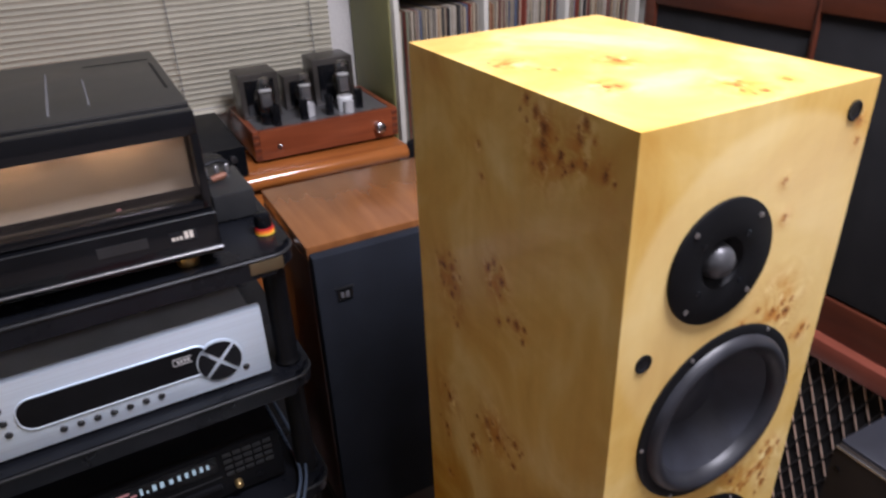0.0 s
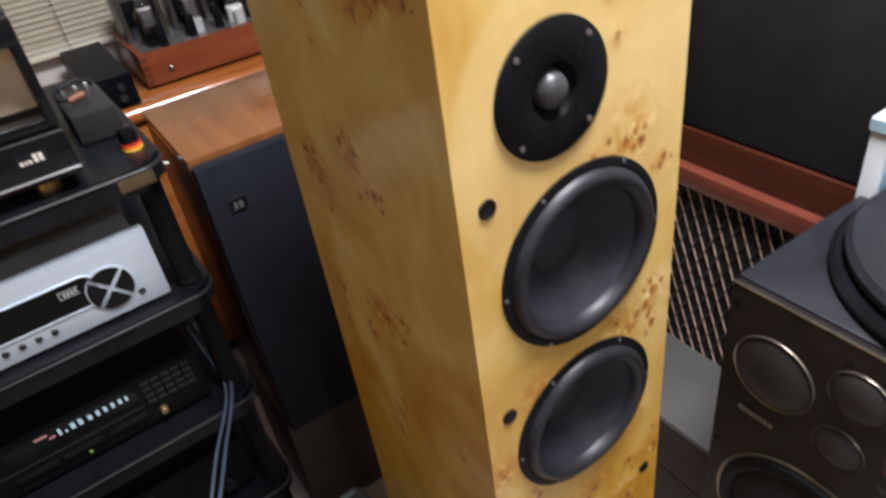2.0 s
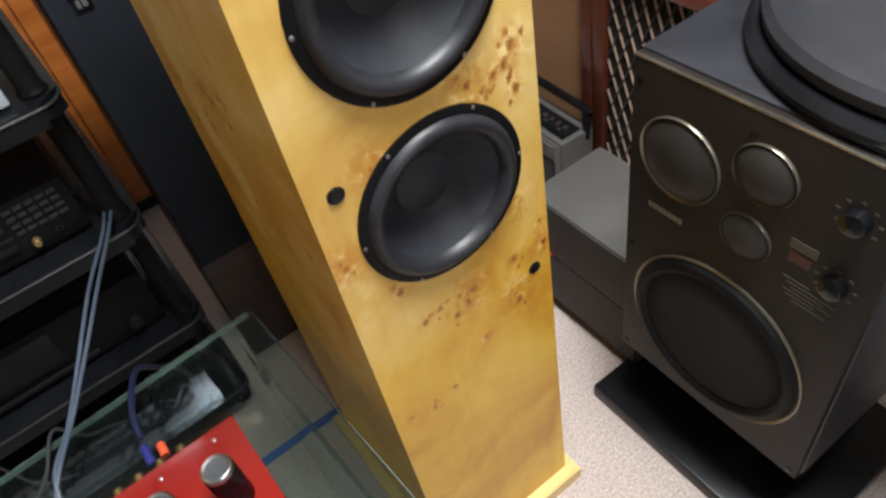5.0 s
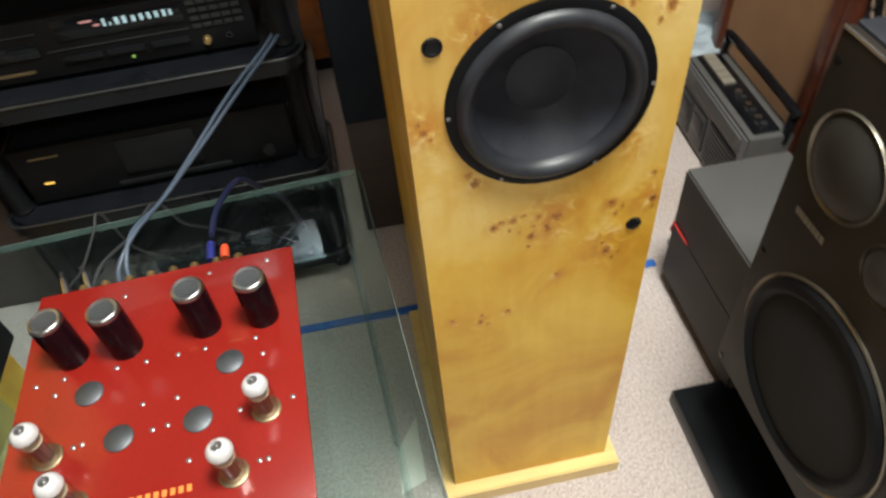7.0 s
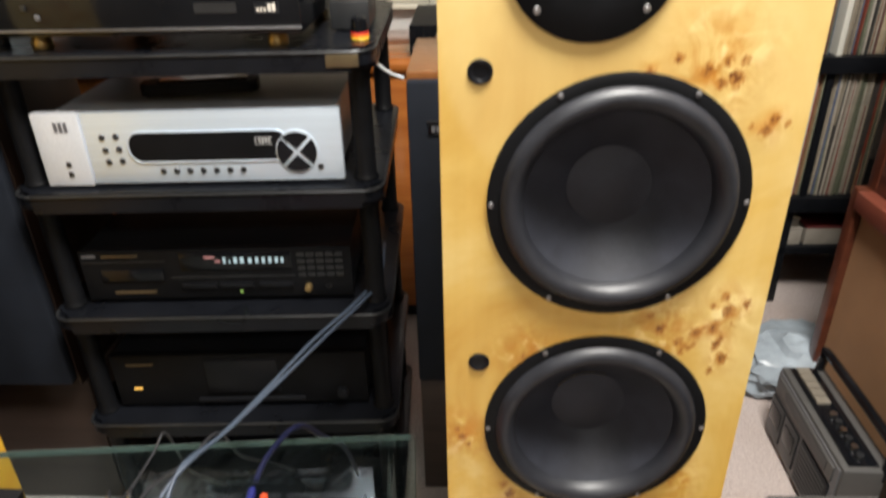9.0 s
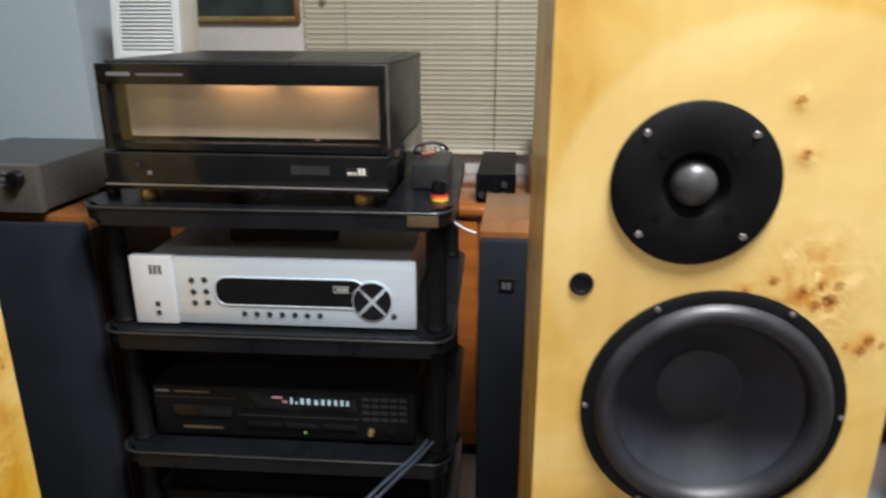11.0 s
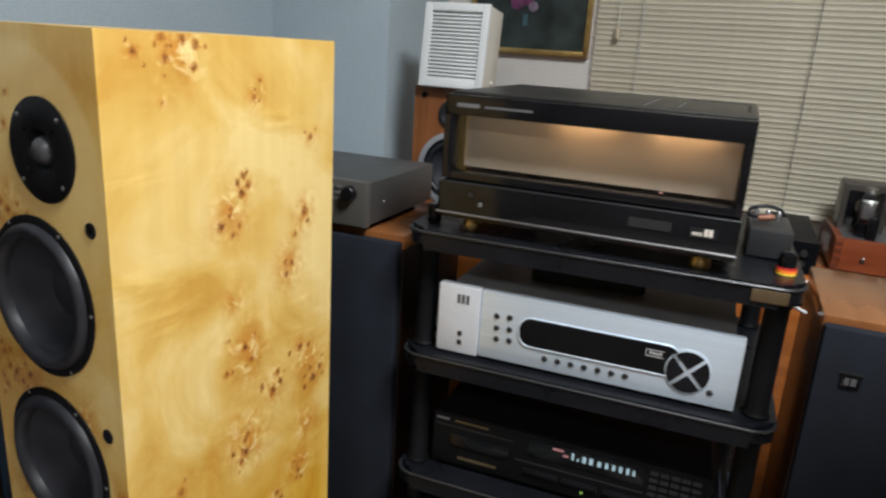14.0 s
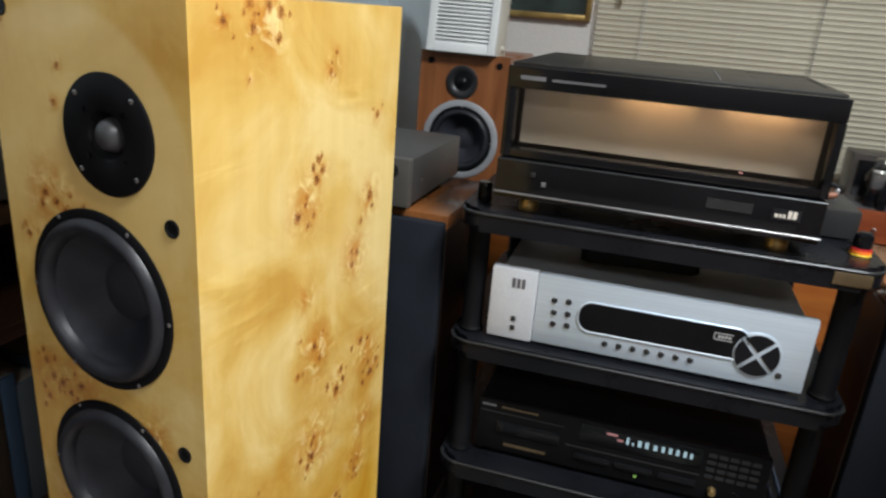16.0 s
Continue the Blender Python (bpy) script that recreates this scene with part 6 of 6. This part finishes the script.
def red_amplifier():
    z = 0.4212
    a = thing("red_valve_amplifier", (-0.0053, -0.7262, z), "red-topped valve amplifier with black capacitors", "amplifier", turn=2.0)
    w, d, top = 0.256, 0.328, 0.059
    part("chassis", box(0.014, w - 0.016, 0.008, d - 0.003, 0.009, top - 0.0035, 0.002), plain("dark_red_side_panel", (0.045, 0.005, 0.005), 0.35), a)
    part("top_plate", box(0, w, 0, d, top - 0.003, top, 0.001), RED, a, "glossy red top plate")
    ox, oy = -0.008, -0.74

    def cap_at(x, y):
        c = new("capacitor")
        c.parent = a
        c.matrix_basis = pose(x - ox, y - oy, top)
        tagged(c, "dark plum capacitor with a silver top")
        part("sleeve", lathe([(0, 0), (0.0150, 0), (0.0153, 0.002), (0.0153, 0.0525), (0.0150, 0.0535)], seg=28), CAP_SLEEVE, c)
        part("rim", lathe([(0.0151, 0.0534), (0.0149, 0.0556), (0.0140, 0.0574), (0.0128, 0.0580), (0.0112, 0.0576), (0.0106, 0.0566)], seg=28), STEEL, c, "bright rolled rim")
        part("can_top", lathe([(0.0109, 0.0568), (0.008, 0.0566), (0, 0.0566)], seg=28), CAP_TOP, c)

    for x, y in ((0.036, -0.498), (0.086, -0.500), (0.160, -0.495), (0.215, -0.498)):
        cap_at(x, y)
    plate_brown = plain("brownish_anode_plate", (0.15, 0.085, 0.065), 0.3, metal=0.4, bump=0.05)
    for x, y in ((0.029, -0.600), (0.056, -0.650), (0.213, -0.602), (0.184, -0.654)):
        v = new("small_valve")
        v.parent = a
        v.matrix_basis = pose(x - ox, y - oy, top)
        tagged(v, "small glass valve with a silvery top")
        part("socket_ring", lathe([(0.0128, 0), (0.0128, 0.0015), (0.0115, 0.0022), (0.0, 0.0022)], seg=24), DULL_BRASS, v, "brown socket ring")
        part("bulb", lathe([(0.0108, 0.001), (0.0112, 0.034), (0.0108, 0.042), (0.0075, 0.0475), (0.002, 0.0495), (0, 0.052)], seg=20), TUBE_GLASS, v, "clear glass bulb")
        part("getter", lathe([(0.0108, 0.0385), (0.0105, 0.0418), (0.0072, 0.0466), (0.0044, 0.0476)], seg=20), GETTER, v, "silvery getter film")
        part("seal_tip", lathe([(0.0045, 0.0474), (0.0030, 0.0470), (0.0016, 0.0484), (0, 0.0494)], seg=14), PLATE, v)
        part("electrode", lathe([(0, 0.003), (0.0064, 0.003), (0.0064, 0.026), (0, 0.027)], seg=8), plate_brown, v, "brownish anode")
        part("mica_disc", lathe([(0, 0.0276), (0.0088, 0.0276), (0.0088, 0.0282), (0, 0.0282)], seg=16), BEIGE, v)
    for x, y in ((0.056, -0.544), (0.182, -0.543), (0.087, -0.597), (0.154, -0.596)):
        part("blank_plug", lathe([(0, 0.0), (0.0128, 0.0), (0.0128, 0.0012), (0.0118, 0.002), (0, 0.002)], (x - ox, y - oy, top), seg=26), CAP_TOP, a, "dull metal blanking disc")
    s = part("screw", lathe([(0.0024, 0), (0.0024, 0.0008), (0.0015, 0.0015), (0, 0.0017)], seg=10), DULL_STEEL, a)
    s.matrix_basis = pose(0.078 - ox, -0.435 - oy, top)
    spots = ((0.162, -0.427), (0.221, -0.426), (0.105, -0.522), (0.134, -0.522), (0.078, -0.522), (0.031, -0.522), (0.006, -0.524), (0.025, -0.538), (0.159, -0.522), (0.206, -0.522), (0.212, -0.542), (0.135, -0.569),
             (0.105, -0.568), (0.115, -0.596), (0.128, -0.595), (0.190, -0.596), (0.236, -0.595), (0.147, -0.633), (0.205, -0.648), (0.212, -0.648), (0.056, -0.595), (0.049, -0.596))
    for x, y in spots:
        again(s, "screw", a, (x - ox, y - oy, top))
    j = part("socket", lathe([(0.0045, 0), (0.0045, 0.013), (0.0035, 0.014), (0.0018, 0.014), (0, 0.012)], seg=14), BRASS, a, "gilt phono socket")
    j.matrix_basis = Matrix.Translation((0.030 - ox, d - 0.003, 0.051)) @ Matrix.Rotation(radians(-90), 4, "X")
    for x in (0.052, 0.077, 0.099, 0.122, 0.144, 0.167, 0.190):
        o = again(j, "socket", a, (0, 0, 0))
        o.matrix_basis = Matrix.Translation((x - ox, d - 0.003, 0.051)) @ Matrix.Rotation(radians(-90), 4, "X")
    bm = bmesh.new()
    for k in range(8):
        box(0.108 + 0.0066 * k, 0.1118 + 0.0066 * k, 0.080, 0.086, top - 0.0002, top + 0.0003, 0, bm)
    part("lettering_bars", bm, plain("orange_gold_lettering", (0.70, 0.22, 0.04), 0.45), a)
    for fx in (0.03, w - 0.03):
        for fy in (0.04, d - 0.04):
            part("foot", lathe([(0, 0), (0.016, 0), (0.016, 0.0095), (0, 0.0095)], (fx, fy, 0), seg=16), RUBBER, a)


red_amplifier()
ba = thing("black_amplifier", (-0.070, -0.396, 0.4212), "black metal box amplifier standing on the glass table", "amplifier", turn=-1.0)
part("case", box(-0.185, 0.0, -0.205, 0.0, 0.006, 0.090, 0.002), DEEP_BLACK, ba)
part("lid", box(-0.186, 0.001, -0.206, 0.001, 0.0902, 0.0925, 0.0008), BLACK_MATT, ba, "black steel lid")
part("socket_panel", box(-0.165, -0.02, 0.0003, 0.0015, 0.012, 0.082, 0), DARK_LID, ba)
for fx in (-0.165, -0.02):
    for fy in (-0.185, -0.02):
        part("foot", lathe([(0, 0), (0.010, 0), (0.010, 0.0062), (0, 0.0062)], (fx, fy, 0), seg=14), RUBBER, ba)
tag = mesh_object("paper_tag", slab([(0.290, -0.467), (0.330, -0.452), (0.330, -0.346), (0.297, -0.392)], 0.0005, 0.0015), PAPER)
tagged(tag, "pale paper tag lying on the carpet", "paper")


# ---- leads ----
def lead(name, pts, r, mt, label):
    tagged(mesh_object(name, rod(bend(pts, 10), r, 10), mt), label, "cable")


for k in range(2):
    o = 0.014 * k
    lead("signal_cable", [(0.238 - o, 0.21, 0.4825), (0.244 - o, 0.08, 0.4825), (0.231 - 0.6 * o, -0.015, 0.503), (0.186 - o, -0.11, 0.499 - 0.2 * o), (0.141 - o, -0.20, 0.491 - 0.6 * o),
                          (0.103 - 0.7 * o, -0.277, 0.487 - 0.6 * o), (0.076 - 0.3 * o, -0.336, 0.491), (0.059 + 0.5 * o, -0.373, 0.481), (0.056 + 0.8 * o, -0.387, 0.466)], 0.0025, BLUE_CABLE, "slate-blue signal cable running to the red amplifier")
lead("grey_lead", [(0.025, -0.389, 0.464), (0.028, -0.341, 0.458), (0.045, -0.281, 0.438), (0.061, -0.220, 0.428), (0.073, -0.190, 0.360), (0.085, -0.120, 0.277), (0.095, -0.046, 0.186)], 0.0020, PALE_CABLE, "thin grey lead behind the red amplifier")
lead("thin_lead", [(0.001, -0.389, 0.464), (-0.005, -0.366, 0.456), (-0.009, -0.321, 0.434), (-0.011, -0.251, 0.4245), (-0.009, -0.216, 0.4235), (-0.005, -0.188, 0.330), (0.005, -0.111, 0.219)], 0.0016, PALE_CABLE, "thin grey lead behind the red amplifier")
pl = thing("speaker_plugs", (0.152, -0.373, 0.464), "pair of orange and blue plugs in the red amplifier", "plug")
part("orange_collar", lathe([(0, 0), (0.0048, 0), (0.0048, 0.013), (0.0035, 0.016), (0, 0.016)], (0.012, 0, 0), Matrix.Rotation(radians(-80), 4, "X"), 14), PLUG_RED, pl)
part("blue_sleeve", lathe([(0, 0), (0.0048, 0), (0.0048, 0.02), (0.003, 0.024), (0, 0.024)], (-0.003, 0, 0), Matrix.Rotation(radians(-80), 4, "X"), 14), plain("dark_blue_sleeve", (0.02, 0.025, 0.16), 0.35), pl)
for px, py, pz, lean in ((0.025, -0.389, 0.464, -78), (0.001, -0.389, 0.464, -84)):
    cp = thing("chrome_plug", (px, py, pz), "slim chrome phono plug behind the red amplifier", "plug", "chrome plugs")
    cp.matrix_world = pose(px, py, pz, lean, 0, 18)
    part("sleeve", lathe([(0, 0.0), (0.0034, 0.0), (0.0037, 0.004), (0.0037, 0.020), (0.0026, 0.027), (0, 0.027)], seg=14), STEEL, cp, "polished chrome sleeve")
    part("cable_boot", lathe([(0, 0.0271), (0.0028, 0.0271), (0.0020, 0.036), (0, 0.036)], seg=10), RUBBER, cp)
lead("navy_lead", [(0.150, -0.341, 0.470), (0.153, -0.291, 0.464), (0.170, -0.222, 0.443), (0.185, -0.166, 0.372), (0.195, -0.092, 0.281), (0.200, -0.037, 0.168)], 0.0035, plain("navy_cable_jacket", (0.013, 0.016, 0.05), 0.4), "navy lead running down behind the table")


# ---- dark shelving by the pale wall ----
def left_shelving():
    s = thing("dark_shelving", (LEFT_X + 0.012, -0.80, 0), "dark brown open shelving along the pale wall", "shelving")
    W, L = 0.27, 0.95
    dark = timber("dark_brown_board", (0.030, 0.014, 0.008), (0.065, 0.030, 0.016), 0.45, (30.0, 2.0, 30.0), 0.1)
    for z in (0.02, 0.40, 0.70, 0.845, 1.0):
        part("board", box(0, W, 0.021, L - 0.021, z, z + 0.02, 0.002), dark, s)
    for y in (0.0, L - 0.02):
        part("side_panel", box(0, W, y, y + 0.02, 0, 1.04, 0.002), dark, s)
    part("back_panel", box(-0.008, -0.0005, 0, L, 0.02, 1.04, 0), dark, s)
    t = thing("grey_tuner", (LEFT_X + 0.03, -0.62, 0.8655), "flat grey tuner on the dark shelving", "tuner")
    part("case", box(0, 0.235, 0, 0.43, 0.008, 0.075, 0.003), AMP_GREY, t)
    part("face_plate", box(0.235, 0.245, -0.003, 0.433, 0.006, 0.078, 0.002), AMP_GREY, t)
    part("dial", box(0.2445, 0.247, 0.05, 0.28, 0.03, 0.055, 0.001), BLACK_GLOSS, t)
    part("knob", lathe([(0.016, 0), (0.015, 0.014), (0, 0.0145)], (0.245, 0.36, 0.042), Matrix.Rotation(radians(90), 4, "Y"), 20), STEEL, t)
    part("foot", box(0.02, 0.21, 0.02, 0.41, 0, 0.0085, 0), RUBBER, t)
    rng = random.Random(9)
    y = -0.76
    cols = [plain("blue_binding", (0.05, 0.09, 0.16), 0.5), plain("slate_binding", (0.09, 0.11, 0.13), 0.5), plain("dark_red_binding", (0.10, 0.02, 0.02), 0.5), plain("brown_binding", (0.05, 0.035, 0.025), 0.5)]
    while y < 0.06:
        w, h = rng.uniform(0.018, 0.04), rng.uniform(0.19, 0.27)
        b = thing("book", (LEFT_X + 0.05, y, 0.4202), "upright book on the dark shelving", "book", "books on the dark shelving")
        part("cover", box(0, 0.19, 0, w, 0, h, 0.002), rng.choice(cols), b)
        part("page_block", box(0.004, 0.186, 0.003, w - 0.003, h - 0.001, h + 0.001, 0), OLD_PAPER, b)
        y += w + 0.002


left_shelving()
lead("white_lead", [(0.254, 0.123, 0.827), (0.262, 0.130, 0.815), (0.275, 0.145, 0.802), (0.2905, 0.160, 0.792)], 0.0024, WHITE_PLASTIC, "short white lead between rack and loudspeaker")
